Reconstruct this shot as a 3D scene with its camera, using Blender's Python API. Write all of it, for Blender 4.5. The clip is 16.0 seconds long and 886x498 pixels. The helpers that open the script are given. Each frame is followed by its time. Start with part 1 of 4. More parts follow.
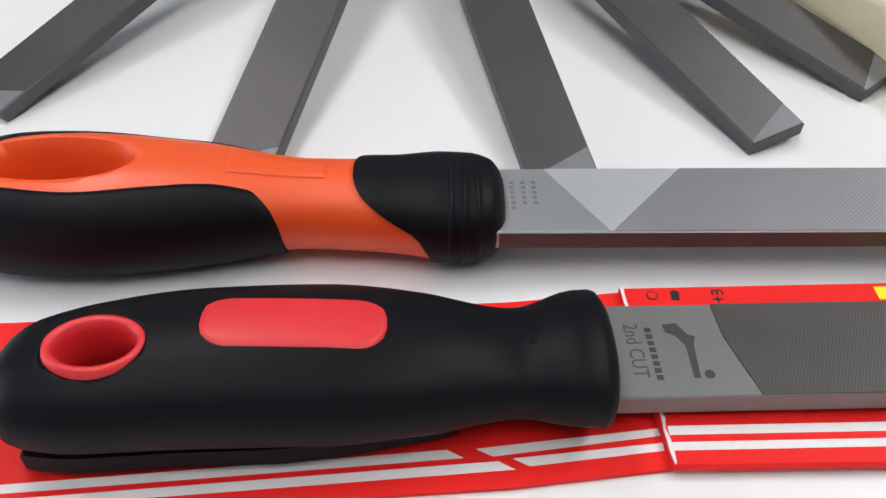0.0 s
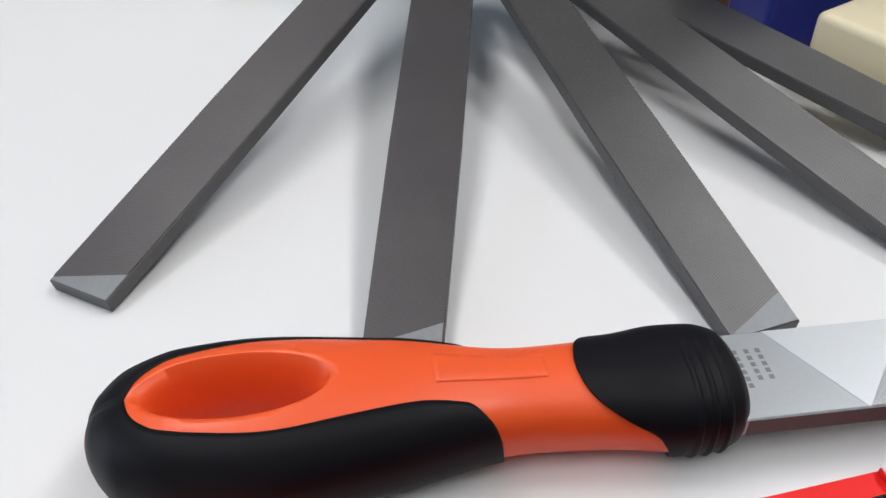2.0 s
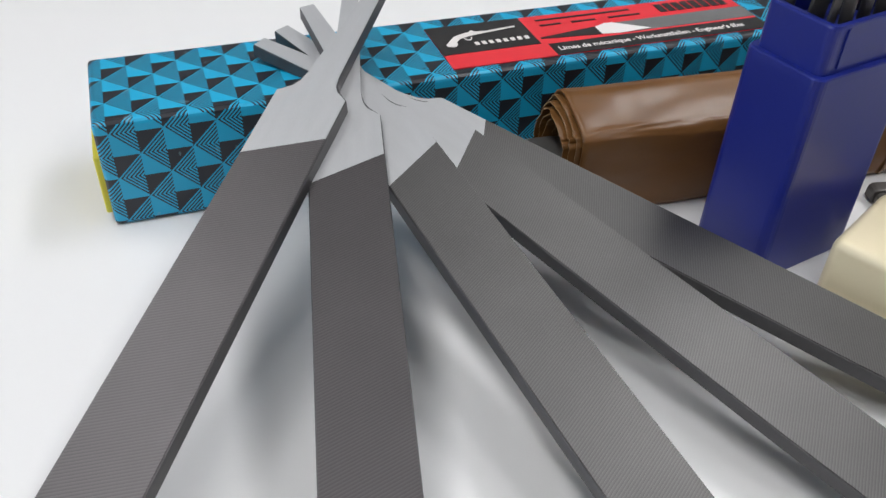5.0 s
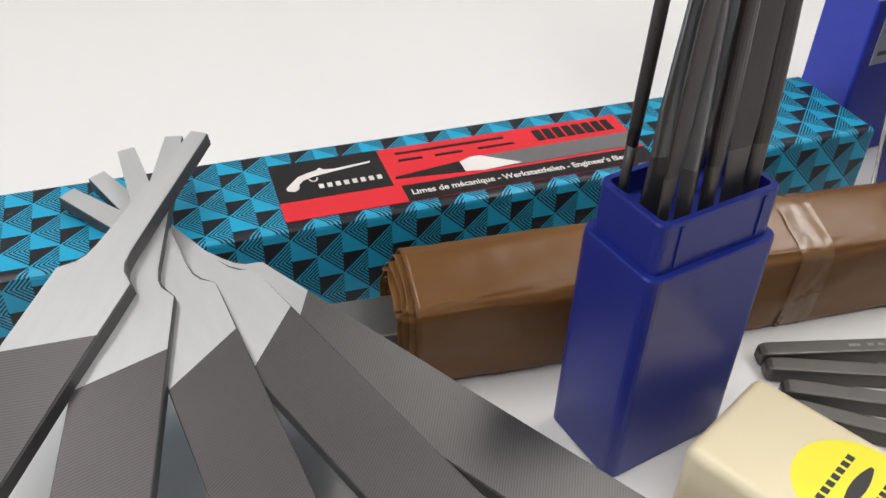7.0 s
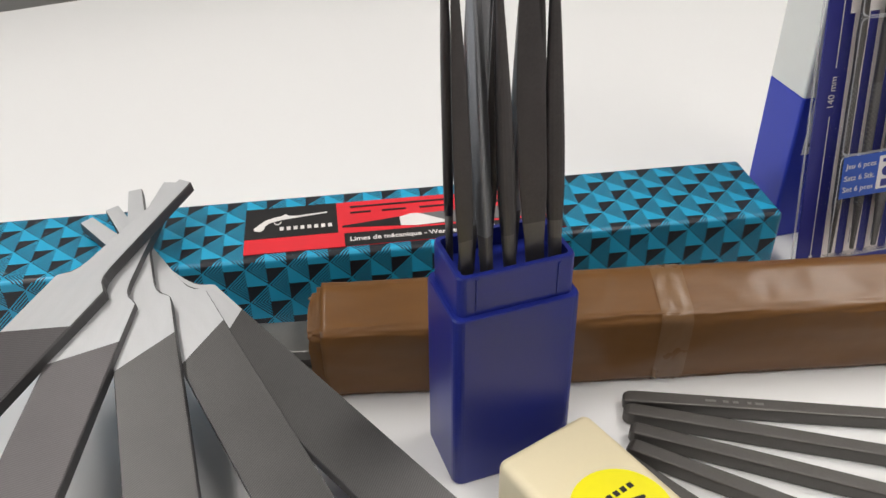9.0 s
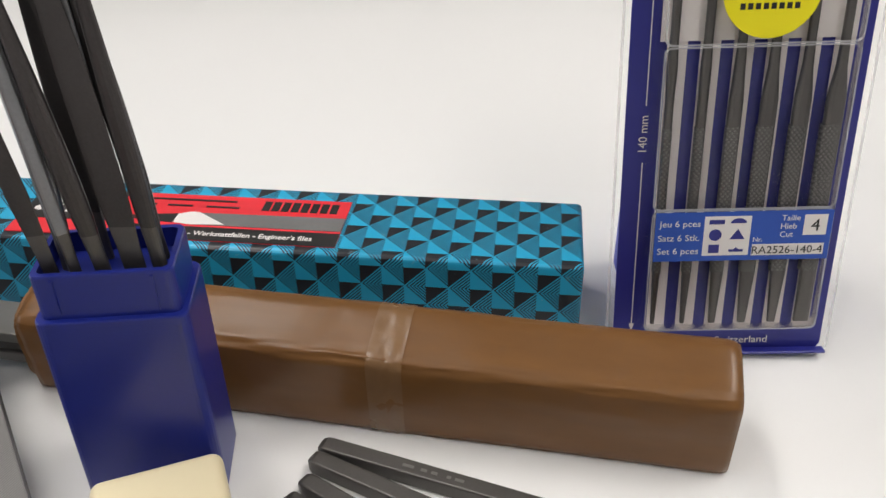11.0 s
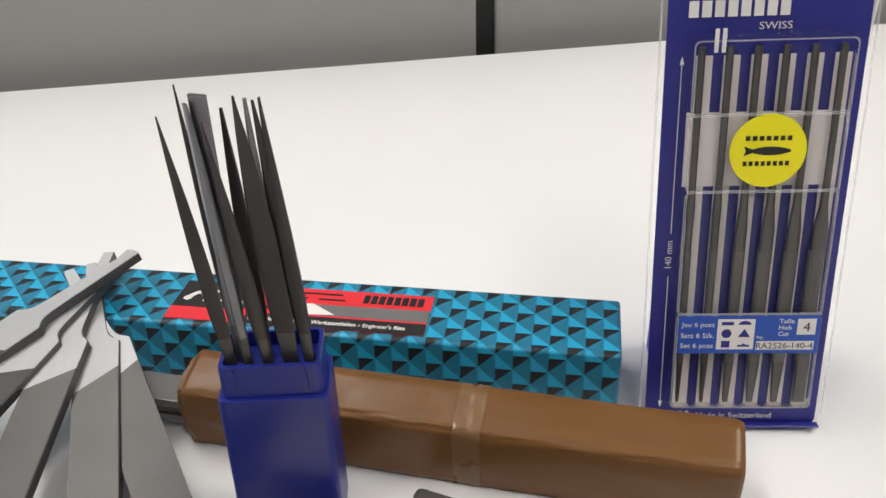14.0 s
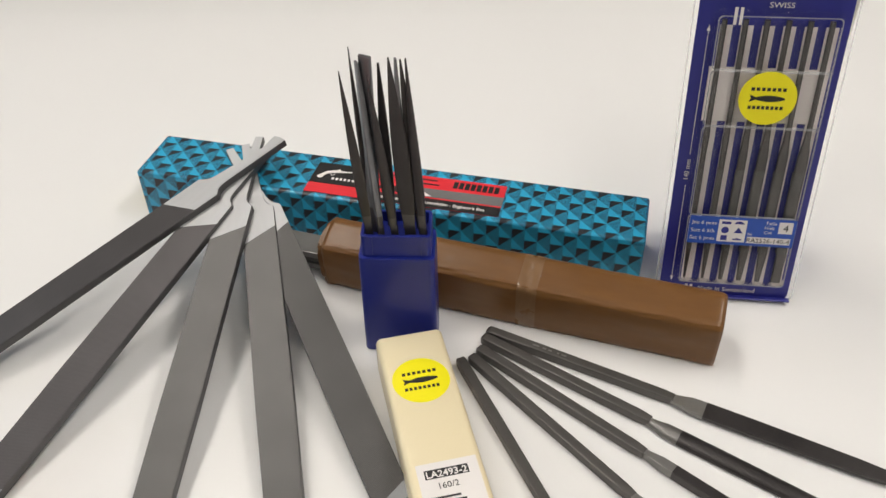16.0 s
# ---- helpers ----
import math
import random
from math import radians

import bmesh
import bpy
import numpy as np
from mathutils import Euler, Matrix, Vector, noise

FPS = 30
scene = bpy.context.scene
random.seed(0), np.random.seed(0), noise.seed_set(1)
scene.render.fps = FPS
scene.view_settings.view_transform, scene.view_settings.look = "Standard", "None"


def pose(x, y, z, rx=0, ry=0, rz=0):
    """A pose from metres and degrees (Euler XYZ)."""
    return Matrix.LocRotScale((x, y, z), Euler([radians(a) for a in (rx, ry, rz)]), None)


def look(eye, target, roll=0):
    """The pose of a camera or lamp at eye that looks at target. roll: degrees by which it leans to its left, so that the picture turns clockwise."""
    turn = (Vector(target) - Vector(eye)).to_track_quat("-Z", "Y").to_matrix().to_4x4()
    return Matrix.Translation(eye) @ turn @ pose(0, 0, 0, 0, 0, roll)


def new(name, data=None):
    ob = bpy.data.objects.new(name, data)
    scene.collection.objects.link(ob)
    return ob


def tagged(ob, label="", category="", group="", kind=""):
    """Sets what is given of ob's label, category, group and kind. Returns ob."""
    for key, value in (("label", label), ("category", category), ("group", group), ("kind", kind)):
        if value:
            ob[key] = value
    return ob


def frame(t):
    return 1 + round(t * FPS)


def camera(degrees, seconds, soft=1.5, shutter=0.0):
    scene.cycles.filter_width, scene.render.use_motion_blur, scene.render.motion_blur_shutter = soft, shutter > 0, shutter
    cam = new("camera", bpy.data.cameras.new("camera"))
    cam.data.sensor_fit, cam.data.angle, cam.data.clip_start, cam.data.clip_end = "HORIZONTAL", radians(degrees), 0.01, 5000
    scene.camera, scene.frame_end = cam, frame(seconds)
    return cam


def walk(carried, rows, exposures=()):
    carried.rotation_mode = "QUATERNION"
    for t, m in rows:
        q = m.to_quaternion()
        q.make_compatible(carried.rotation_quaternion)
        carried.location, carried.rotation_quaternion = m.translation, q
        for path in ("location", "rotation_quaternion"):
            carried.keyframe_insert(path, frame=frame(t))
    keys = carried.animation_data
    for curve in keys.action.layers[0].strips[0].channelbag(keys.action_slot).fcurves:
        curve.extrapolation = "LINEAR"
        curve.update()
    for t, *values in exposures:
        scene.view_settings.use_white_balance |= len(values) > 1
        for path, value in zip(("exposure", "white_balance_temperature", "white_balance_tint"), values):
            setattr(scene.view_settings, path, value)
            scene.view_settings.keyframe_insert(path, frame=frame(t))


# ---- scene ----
cam = camera(54.3, 16.0)
PATH = [
    (0, (0.0729, -0.3803, 0.1363), (0.0799, -0.1596, -0.0669), 0.72),
    (0.5, (0.0583, -0.3747, 0.1406), (0.0661, -0.1534, -0.0619), 0.02),
    (1, (0.0463, -0.3636, 0.1445), (0.0563, -0.1424, -0.0579), -0.32),
    (1.5, (0.0331, -0.3500, 0.1408), (0.0519, -0.1266, -0.0585), -0.40),
    (2, (0.0177, -0.3382, 0.1435), (0.0486, -0.1096, -0.0482), -0.29),
    (2.5, (0.0185, -0.3124, 0.1451), (0.0576, -0.0833, -0.0447), 0.39),
    (3, (0.0117, -0.2906, 0.1479), (0.0599, -0.0648, -0.0437), 0.66),
    (3.2, (0.0077, -0.2849, 0.1506), (0.0595, -0.0602, -0.0412), 0.57),
    (5.3, (0.0276, -0.2089, 0.1570), (0.1126, 0.0096, -0.0302), 2.60),
    (5.5, (0.0362, -0.2017, 0.1583), (0.1230, 0.0166, -0.0284), 2.85),
    (6, (0.0518, -0.1916, 0.1618), (0.1410, 0.0272, -0.0231), 3.16),
    (6.5, (0.0635, -0.1869, 0.1663), (0.1513, 0.0338, -0.0169), 2.82),
    (7, (0.0807, -0.1897, 0.1728), (0.1613, 0.0334, -0.0109), 1.83),
    (7.5, (0.1000, -0.1962, 0.1787), (0.1709, 0.0309, -0.0041), 0.61),
    (8, (0.1177, -0.2028, 0.1878), (0.1747, 0.0302, 0.0077), -0.43),
    (8.5, (0.1257, -0.2238, 0.2021), (0.1715, 0.0155, 0.0271), -0.54),
    (9, (0.1397, -0.2476, 0.2044), (0.1730, -0.0035, 0.0332), -0.77),
    (9.5, (0.1810, -0.2503, 0.2023), (0.1953, -0.0032, 0.0327), -0.32),
    (10, (0.2258, -0.2534, 0.1939), (0.2196, -0.0065, 0.0237), -0.08),
    (10.2, (0.2418, -0.2489, 0.1884), (0.2292, -0.0022, 0.0181), -0.25),
    (12.3, (0.2938, -0.2119, 0.1974), (0.2556, 0.0436, 0.0449), -0.73),
    (12.5, (0.2923, -0.2170, 0.2044), (0.2544, 0.0395, 0.0534), -0.70),
    (13, (0.2858, -0.2337, 0.2209), (0.2465, 0.0240, 0.0725), -1.19),
    (13.5, (0.2792, -0.2558, 0.2381), (0.2381, 0.0011, 0.0887), -1.68),
    (14, (0.2761, -0.2798, 0.2465), (0.2325, -0.0256, 0.0933), -1.59),
    (14.5, (0.2775, -0.3075, 0.2634), (0.2261, -0.0619, 0.0990), -2.04),
    (15, (0.2792, -0.3296, 0.2847), (0.2235, -0.0963, 0.1044), -2.44),
    (15.5, (0.2752, -0.3498, 0.3094), (0.2183, -0.1221, 0.1226), -1.82),
    (16, (0.2791, -0.3685, 0.3296), (0.2239, -0.1466, 0.1353), -0.79),
]
TINTS = [(0, -0.12, 6150, 11), (2.5, -0.18, 6100, 10), (3.2, -0.12, 6100, 10), (5.5, -0.12, 6150, 10), (7, -0.08, 6450, 10), (10, -0.10, 6550, 10), (13.5, 0.0, 6550, 10), (15, -0.14, 6650, 10), (16, -0.22, 6800, 10)]
walk(cam, [(t, look(eye, target, roll)) for t, eye, target, roll in PATH], TINTS)

# ---- world and lights ----
world = bpy.data.worlds.new("world")
scene.world = world
world.use_nodes = True
wn = world.node_tree
sky = wn.nodes.new("ShaderNodeTexSky")
sky.sky_type = "NISHITA"
sky.sun_disc = False
sky.sun_elevation, sky.sun_rotation = radians(40), radians(200)
wn.links.new(sky.outputs[0], wn.nodes["Background"].inputs[0])
wn.nodes["Background"].inputs[1].default_value = 0.1

ROOM = (-2.3, 2.7, -2.6, 2.4, -0.74, 1.96)  # x0 x1 y0 y1 floor ceiling, table top at zero
LIGHTS = [(-0.55, 0.35, 5.2, (1.0, 0.965, 0.92)), (1.35, 0.25, 8.6, (1.0, 0.965, 0.92)),
          (-0.55, -1.05, 2.9, (1.0, 0.965, 0.92)), (0.95, -1.05, 3.4, (1.0, 0.965, 0.92))]
for lx, ly, power, tint in LIGHTS:
    lamp = bpy.data.lights.new("ceiling_lamp", "AREA")
    lamp.shape, lamp.size, lamp.size_y, lamp.energy, lamp.color = "RECTANGLE", 0.3, 1.1, power * 2.35, tint
    new("ceiling_lamp", lamp).matrix_world = pose(lx, ly, ROOM[5] - 0.065)
window_lamp = bpy.data.lights.new("window_light", "AREA")
window_lamp.shape, window_lamp.size, window_lamp.size_y = "RECTANGLE", 1.3, 1.5
window_lamp.energy, window_lamp.color = 20.0, (0.86, 0.93, 1.0)
new("window_light", window_lamp).matrix_world = look((ROOM[0] + 0.02, -0.3, 0.75), (0.2, -0.2, 0.0))


# ---- materials ----
def material(name):
    m = bpy.data.materials.new(name)
    m.use_nodes = True
    return m, m.node_tree, m.node_tree.nodes["Principled BSDF"]


def link(t, a, b):
    t.links.new(a, b)


def noisy(name, low, high, scale, rough=0.5, metal=0.0, bump=0.0, fine=None, spread=0.08, coat=0.0, stretch=None, spec=0.5):
    """A plain surface with variation at two scales, in object metres."""
    m, t, p = material(name)
    co = t.nodes.new("ShaderNodeTexCoord")
    src = co.outputs["Object"]
    if stretch:
        mp = t.nodes.new("ShaderNodeMapping")
        mp.inputs["Scale"].default_value = stretch
        link(t, src, mp.inputs[0])
        src = mp.outputs[0]
    big = t.nodes.new("ShaderNodeTexNoise")
    big.inputs["Scale"].default_value, big.inputs["Detail"].default_value = scale, 4
    small = t.nodes.new("ShaderNodeTexNoise")
    small.inputs["Scale"].default_value, small.inputs["Detail"].default_value = fine or scale * 12, 3
    mix = t.nodes.new("ShaderNodeMath")
    mix.operation = "MULTIPLY_ADD"
    mix.inputs[1].default_value = 0.4
    ramp = t.nodes.new("ShaderNodeMix")
    ramp.data_type = "RGBA"
    ramp.inputs["A"].default_value, ramp.inputs["B"].default_value = (*low, 1), (*high, 1)
    half = t.nodes.new("ShaderNodeMath")
    half.operation = "MULTIPLY"
    half.inputs[1].default_value = 0.6
    link(t, src, big.inputs["Vector"]), link(t, src, small.inputs["Vector"])
    link(t, big.outputs[0], half.inputs[0])
    link(t, small.outputs[0], mix.inputs[0]), link(t, half.outputs[0], mix.inputs[2])
    link(t, mix.outputs[0], ramp.inputs["Factor"])
    link(t, ramp.outputs["Result"], p.inputs["Base Color"])
    mr = t.nodes.new("ShaderNodeMapRange")
    mr.inputs["To Min"].default_value, mr.inputs["To Max"].default_value = max(rough - spread, 0.02), rough + spread
    link(t, big.outputs[0], mr.inputs["Value"]), link(t, mr.outputs[0], p.inputs["Roughness"])
    p.inputs["Metallic"].default_value, p.inputs["Coat Weight"].default_value = metal, coat
    p.inputs["Specular IOR Level"].default_value = spec
    p.inputs["Coat Roughness"].default_value = 0.15
    if bump:
        b = t.nodes.new("ShaderNodeBump")
        b.inputs["Strength"].default_value, b.inputs["Distance"].default_value = bump, 0.0004
        link(t, small.outputs[0], b.inputs["Height"]), link(t, b.outputs[0], p.inputs["Normal"])
    return m


def cut_steel(name, low, high, pitch, angle, rough=0.5, second=None, depth=0.5):
    """File teeth: fine parallel ridges in object metres, with an optional crossing cut."""
    m, t, p = material(name)
    co = t.nodes.new("ShaderNodeTexCoord")

    def ridges(a):
        mp = t.nodes.new("ShaderNodeMapping")
        mp.inputs["Rotation"].default_value = (0, 0, radians(a))
        w = t.nodes.new("ShaderNodeTexWave")
        w.wave_type, w.bands_direction, w.wave_profile = "BANDS", "X", "SAW"
        w.inputs["Scale"].default_value = 1 / pitch / 3.18
        link(t, co.outputs["Object"], mp.inputs[0]), link(t, mp.outputs[0], w.inputs["Vector"])
        return w.outputs["Fac"]

    height = ridges(angle)
    if second is not None:
        add = t.nodes.new("ShaderNodeMath")
        add.operation = "MINIMUM"
        link(t, height, add.inputs[0]), link(t, ridges(second), add.inputs[1])
        height = add.outputs[0]
    n = t.nodes.new("ShaderNodeTexNoise")
    n.inputs["Scale"].default_value, n.inputs["Detail"].default_value = 45, 5
    link(t, co.outputs["Object"], n.inputs["Vector"])
    f = t.nodes.new("ShaderNodeMath")
    f.operation = "MULTIPLY_ADD"
    f.inputs[1].default_value = 0.6
    h2 = t.nodes.new("ShaderNodeMath")
    h2.operation = "MULTIPLY"
    h2.inputs[1].default_value = 0.4
    link(t, n.outputs[0], h2.inputs[0]), link(t, height, f.inputs[0]), link(t, h2.outputs[0], f.inputs[2])
    mx = t.nodes.new("ShaderNodeMix")
    mx.data_type = "RGBA"
    mx.inputs["A"].default_value, mx.inputs["B"].default_value = (*low, 1), (*high, 1)
    link(t, f.outputs[0], mx.inputs["Factor"]), link(t, mx.outputs["Result"], p.inputs["Base Color"])
    b = t.nodes.new("ShaderNodeBump")
    b.inputs["Strength"].default_value, b.inputs["Distance"].default_value = depth, 0.0003
    link(t, height, b.inputs["Height"]), link(t, b.outputs[0], p.inputs["Normal"])
    p.inputs["Metallic"].default_value, p.inputs["Roughness"].default_value = 0.85, rough
    return m


def facet_paper(name, cell):
    """Printed gift-box pattern: rows of small four-sided pyramids in blue, black and hatching, on the UV layer in metres."""
    m, t, p = material(name)
    uv = t.nodes.new("ShaderNodeUVMap")
    sep = t.nodes.new("ShaderNodeSeparateXYZ")
    link(t, uv.outputs[0], sep.inputs[0])

    def op(kind, a, b=None, c=None):
        n = t.nodes.new("ShaderNodeMath")
        n.operation = kind
        for k, v in enumerate((a, b, c)):
            if v is None:
                continue
            if isinstance(v, (int, float)):
                n.inputs[k].default_value = v
            else:
                link(t, v, n.inputs[k])
        return n.outputs[0]

    u, v = op("DIVIDE", sep.outputs[0], cell), op("DIVIDE", sep.outputs[1], cell)
    fu, fv = op("FRACT", u), op("FRACT", v)
    odd = op("GREATER_THAN", op("FRACT", op("MULTIPLY", op("ADD", op("FLOOR", u), op("FLOOR", v)), 0.5)), 0.25)
    rise, fall = op("SUBTRACT", fu, fv), op("ADD", fu, fv)
    upper, lower = op("LESS_THAN", rise, 0.0), op("LESS_THAN", fall, 1.0)
    lines_up = op("GREATER_THAN", op("FRACT", op("MULTIPLY", rise, 6.0)), 0.5)
    lines_down = op("GREATER_THAN", op("FRACT", op("MULTIPLY", fall, 6.0)), 0.5)

    def pick(f, x, y):
        n = t.nodes.new("ShaderNodeMix")
        n.data_type = "RGBA"
        link(t, f, n.inputs["Factor"])
        for k, c in (("A", x), ("B", y)):
            if isinstance(c, tuple):
                n.inputs[k].default_value = (*c, 1)
            else:
                link(t, c, n.inputs[k])
        return n.outputs["Result"]

    bright, dark = (0.012, 0.36, 0.60), (0.010, 0.012, 0.018)
    first = pick(upper, pick(lines_up, bright, dark), dark)
    other = pick(lower, pick(lines_down, bright, dark), bright)
    colour = pick(odd, first, other)
    n = t.nodes.new("ShaderNodeTexNoise")
    n.inputs["Scale"].default_value = 260
    co = t.nodes.new("ShaderNodeTexCoord")
    link(t, co.outputs["Object"], n.inputs["Vector"])
    worn = pick(op("MULTIPLY", op("GREATER_THAN", n.outputs[0], 0.70), 0.25), colour, (0.25, 0.4, 0.45))
    link(t, worn, p.inputs["Base Color"])
    p.inputs["Roughness"].default_value, p.inputs["Coat Weight"].default_value = 0.42, 0.12
    bp = t.nodes.new("ShaderNodeBump")
    bp.inputs["Strength"].default_value, bp.inputs["Distance"].default_value = 0.12, 0.0006
    n2 = t.nodes.new("ShaderNodeTexNoise")
    n2.inputs["Scale"].default_value = 40
    link(t, co.outputs["Object"], n2.inputs["Vector"])
    link(t, n2.outputs[0], bp.inputs["Height"]), link(t, bp.outputs[0], p.inputs["Normal"])
    return m


def clear_plastic(name, tint=(1, 1, 1), gloss=0.12, rough=0.08):
    """Thin clear film: mostly see-through, with a gloss that grows at grazing angles."""
    m, t, p = material(name)
    tr = t.nodes.new("ShaderNodeBsdfTransparent")
    tr.inputs[0].default_value = (*tint, 1)
    gl = t.nodes.new("ShaderNodeBsdfGlossy")
    gl.inputs["Roughness"].default_value = rough
    lw = t.nodes.new("ShaderNodeLayerWeight")
    lw.inputs[0].default_value = gloss
    nz = t.nodes.new("ShaderNodeTexNoise")
    nz.inputs["Scale"].default_value = 160
    bp = t.nodes.new("ShaderNodeBump")
    bp.inputs["Strength"].default_value, bp.inputs["Distance"].default_value = 0.35, 0.0006
    mx = t.nodes.new("ShaderNodeMixShader")
    link(t, nz.outputs[0], bp.inputs["Height"]), link(t, bp.outputs[0], gl.inputs["Normal"])
    link(t, lw.outputs["Fresnel"], mx.inputs[0]), link(t, tr.outputs[0], mx.inputs[1]), link(t, gl.outputs[0], mx.inputs[2])
    link(t, mx.outputs[0], t.nodes["Material Output"].inputs[0])
    return m


M_TABLE = noisy("white_laminate", (0.765, 0.757, 0.75), (0.785, 0.777, 0.77), 6, rough=0.30, fine=900, spread=0.004)
M_EDGE = noisy("table_edge_band", (0.55, 0.54, 0.52), (0.62, 0.61, 0.59), 12, rough=0.5)
M_WALL = noisy("wall_paint", (0.42, 0.42, 0.41), (0.48, 0.48, 0.47), 3, rough=0.8, bump=0.05)
M_CEIL = noisy("ceiling_paint", (0.52, 0.52, 0.51), (0.57, 0.57, 0.56), 3, rough=0.9)
M_FLOOR = noisy("grey_vinyl_floor", (0.20, 0.19, 0.18), (0.28, 0.27, 0.26), 5, rough=0.6)
M_PANEL = noisy("grey_partition_cloth", (0.30, 0.295, 0.28), (0.35, 0.345, 0.33), 8, rough=0.85, bump=0.2, fine=1400)
M_BLACK = noisy("black_gap", (0.010, 0.010, 0.010), (0.016, 0.016, 0.016), 20, rough=0.6)
M_DIFF, _t, _p = material("lamp_diffuser")
_p.inputs["Emission Color"].default_value, _p.inputs["Emission Strength"].default_value = (1, 0.97, 0.93, 1), 5.0
M_TEETH = cut_steel("file_teeth", (0.058, 0.054, 0.056), (0.128, 0.119, 0.121), 0.00070, -25, rough=0.46, depth=0.25)
# slightly lighter copy of the teeth, room reflections put into its colour
M_TEETH2 = cut_steel("lit_file_teeth", (0.062, 0.060, 0.060), (0.142, 0.137, 0.135), 0.00062, -25, rough=0.45, depth=0.28)
M_TIP = noisy("ground_tip_steel", (0.20, 0.205, 0.215), (0.29, 0.295, 0.305), 60, rough=0.5, metal=0.8, fine=700, bump=0.05)
M_STEEL = noisy("ground_steel", (0.44, 0.445, 0.455), (0.56, 0.565, 0.575), 60, rough=0.50, metal=0.6, fine=700, stretch=(1, 7, 1), bump=0.06)
# dark side steel: the shade on blade sides is put into this colour
M_SIDE = noisy("shaded_edge_steel", (0.075, 0.073, 0.075), (0.125, 0.121, 0.123), 60, rough=0.5, metal=0.6, fine=900, bump=0.05)
M_LTEETH = cut_steel("light_file_teeth", (0.34, 0.345, 0.36), (0.54, 0.55, 0.57), 0.00075, 48, rough=0.42, second=-48, depth=0.35)
M_LSTEEL = noisy("pale_steel", (0.41, 0.43, 0.45), (0.51, 0.53, 0.55), 50, rough=0.42, metal=0.75, fine=800, bump=0.05)
M_WTEETH = cut_steel("warm_file_teeth", (0.070, 0.067, 0.063), (0.175, 0.167, 0.158), 0.0006, 25, rough=0.5, second=-55, depth=0.3)
M_NEEDLE = noisy("needle_file_steel", (0.042, 0.038, 0.038), (0.090, 0.082, 0.082), 70, rough=0.34, metal=0.8, fine=1600, bump=0.05)
# lighter copy of the needle steel: reflected glints on three files put into colour
M_NGLINT = noisy("glinting_needle_steel", (0.155, 0.156, 0.165), (0.265, 0.266, 0.280), 70, rough=0.33, metal=0.9, fine=1600, bump=0.03)
M_CFILE = noisy("card_file_steel", (0.100, 0.094, 0.090), (0.170, 0.160, 0.154), 70, rough=0.36, metal=0.8, fine=1400, bump=0.05)
M_SHANK = noisy("shank_steel", (0.088, 0.082, 0.078), (0.142, 0.134, 0.127), 70, rough=0.45, metal=0.75, fine=1200, bump=0.08)
M_NECK = noisy("neck_steel", (0.19, 0.183, 0.176), (0.27, 0.26, 0.25), 70, rough=0.42, metal=0.75, fine=1200, bump=0.06)
M_ORANGE = noisy("orange_plastic", (0.80, 0.085, 0.012), (0.86, 0.105, 0.018), 25, rough=0.42, bump=0.05, fine=1200, coat=0.1)
M_RUBBER = noisy("black_rubber", (0.004, 0.004, 0.006), (0.008, 0.008, 0.010), 40, rough=0.48, bump=0.08, fine=1500, spec=0.13)
M_GRIP = noisy("black_grip_plastic", (0.004, 0.004, 0.006), (0.008, 0.008, 0.010), 30, rough=0.42, bump=0.04, fine=1200, spec=0.11)
M_RED = noisy("red_plastic", (0.66, 0.022, 0.028), (0.74, 0.032, 0.038), 30, rough=0.42, bump=0.04, fine=1000)
M_SLEEVE = noisy("red_printed_card", (0.78, 0.014, 0.012), (0.85, 0.022, 0.018), 25, rough=0.45, bump=0.03, fine=800, spec=0.2)
M_WHITE = noisy("white_print", (0.74, 0.70, 0.68), (0.80, 0.77, 0.75), 60, rough=0.45)
M_CREAM = noisy("cream_plastic", (0.74, 0.64, 0.42), (0.79, 0.69, 0.47), 22, rough=0.35, bump=0.02, fine=900)
M_YELLOW = noisy("yellow_sticker", (0.86, 0.76, 0.005), (0.90, 0.81, 0.01), 50, rough=0.4)
M_INK = noisy("black_ink", (0.010, 0.010, 0.010), (0.016, 0.016, 0.016), 90, rough=0.5)
M_HOLDER = noisy("dark_blue_plastic", (0.009, 0.017, 0.185), (0.013, 0.023, 0.225), 26, rough=0.32, bump=0.02, fine=900, spread=0.015)
M_CARD = noisy("blue_printed_card", (0.014, 0.016, 0.19), (0.019, 0.022, 0.23), 22, rough=0.42, coat=0.1)
M_LBLUE = noisy("blue_sticker", (0.012, 0.07, 0.40), (0.016, 0.085, 0.45), 40, rough=0.42)
M_WCARD = noisy("white_card", (0.78, 0.77, 0.72), (0.83, 0.82, 0.77), 20, rough=0.6)
M_PINK = noisy("bare_white_card", (0.90, 0.83, 0.80), (0.94, 0.88, 0.85), 30, rough=0.6)
M_STRIPE = noisy("white_card_stripe", (0.80, 0.73, 0.71), (0.87, 0.80, 0.78), 30, rough=0.6)
M_BROWN = noisy("brown_waxed_paper", (0.100, 0.042, 0.011), (0.205, 0.094, 0.028), 34, rough=0.35, bump=0.18, fine=210, coat=0.06, spec=0.32, stretch=(0.3, 1, 1))
M_BROWNE = noisy("paper_edges", (0.24, 0.135, 0.055), (0.42, 0.27, 0.13), 60, rough=0.5)
M_BOX = facet_paper("facet_pattern_paper", 0.0072)
M_LRED = noisy("red_label_print", (0.70, 0.022, 0.035), (0.76, 0.03, 0.045), 40, rough=0.38, coat=0.15)
M_LBLACK = noisy("black_label_print", (0.012, 0.011, 0.012), (0.018, 0.017, 0.018), 40, rough=0.36, coat=0.15)
M_GREYP = noisy("grey_print", (0.12, 0.12, 0.12), (0.18, 0.18, 0.18), 50, rough=0.4)
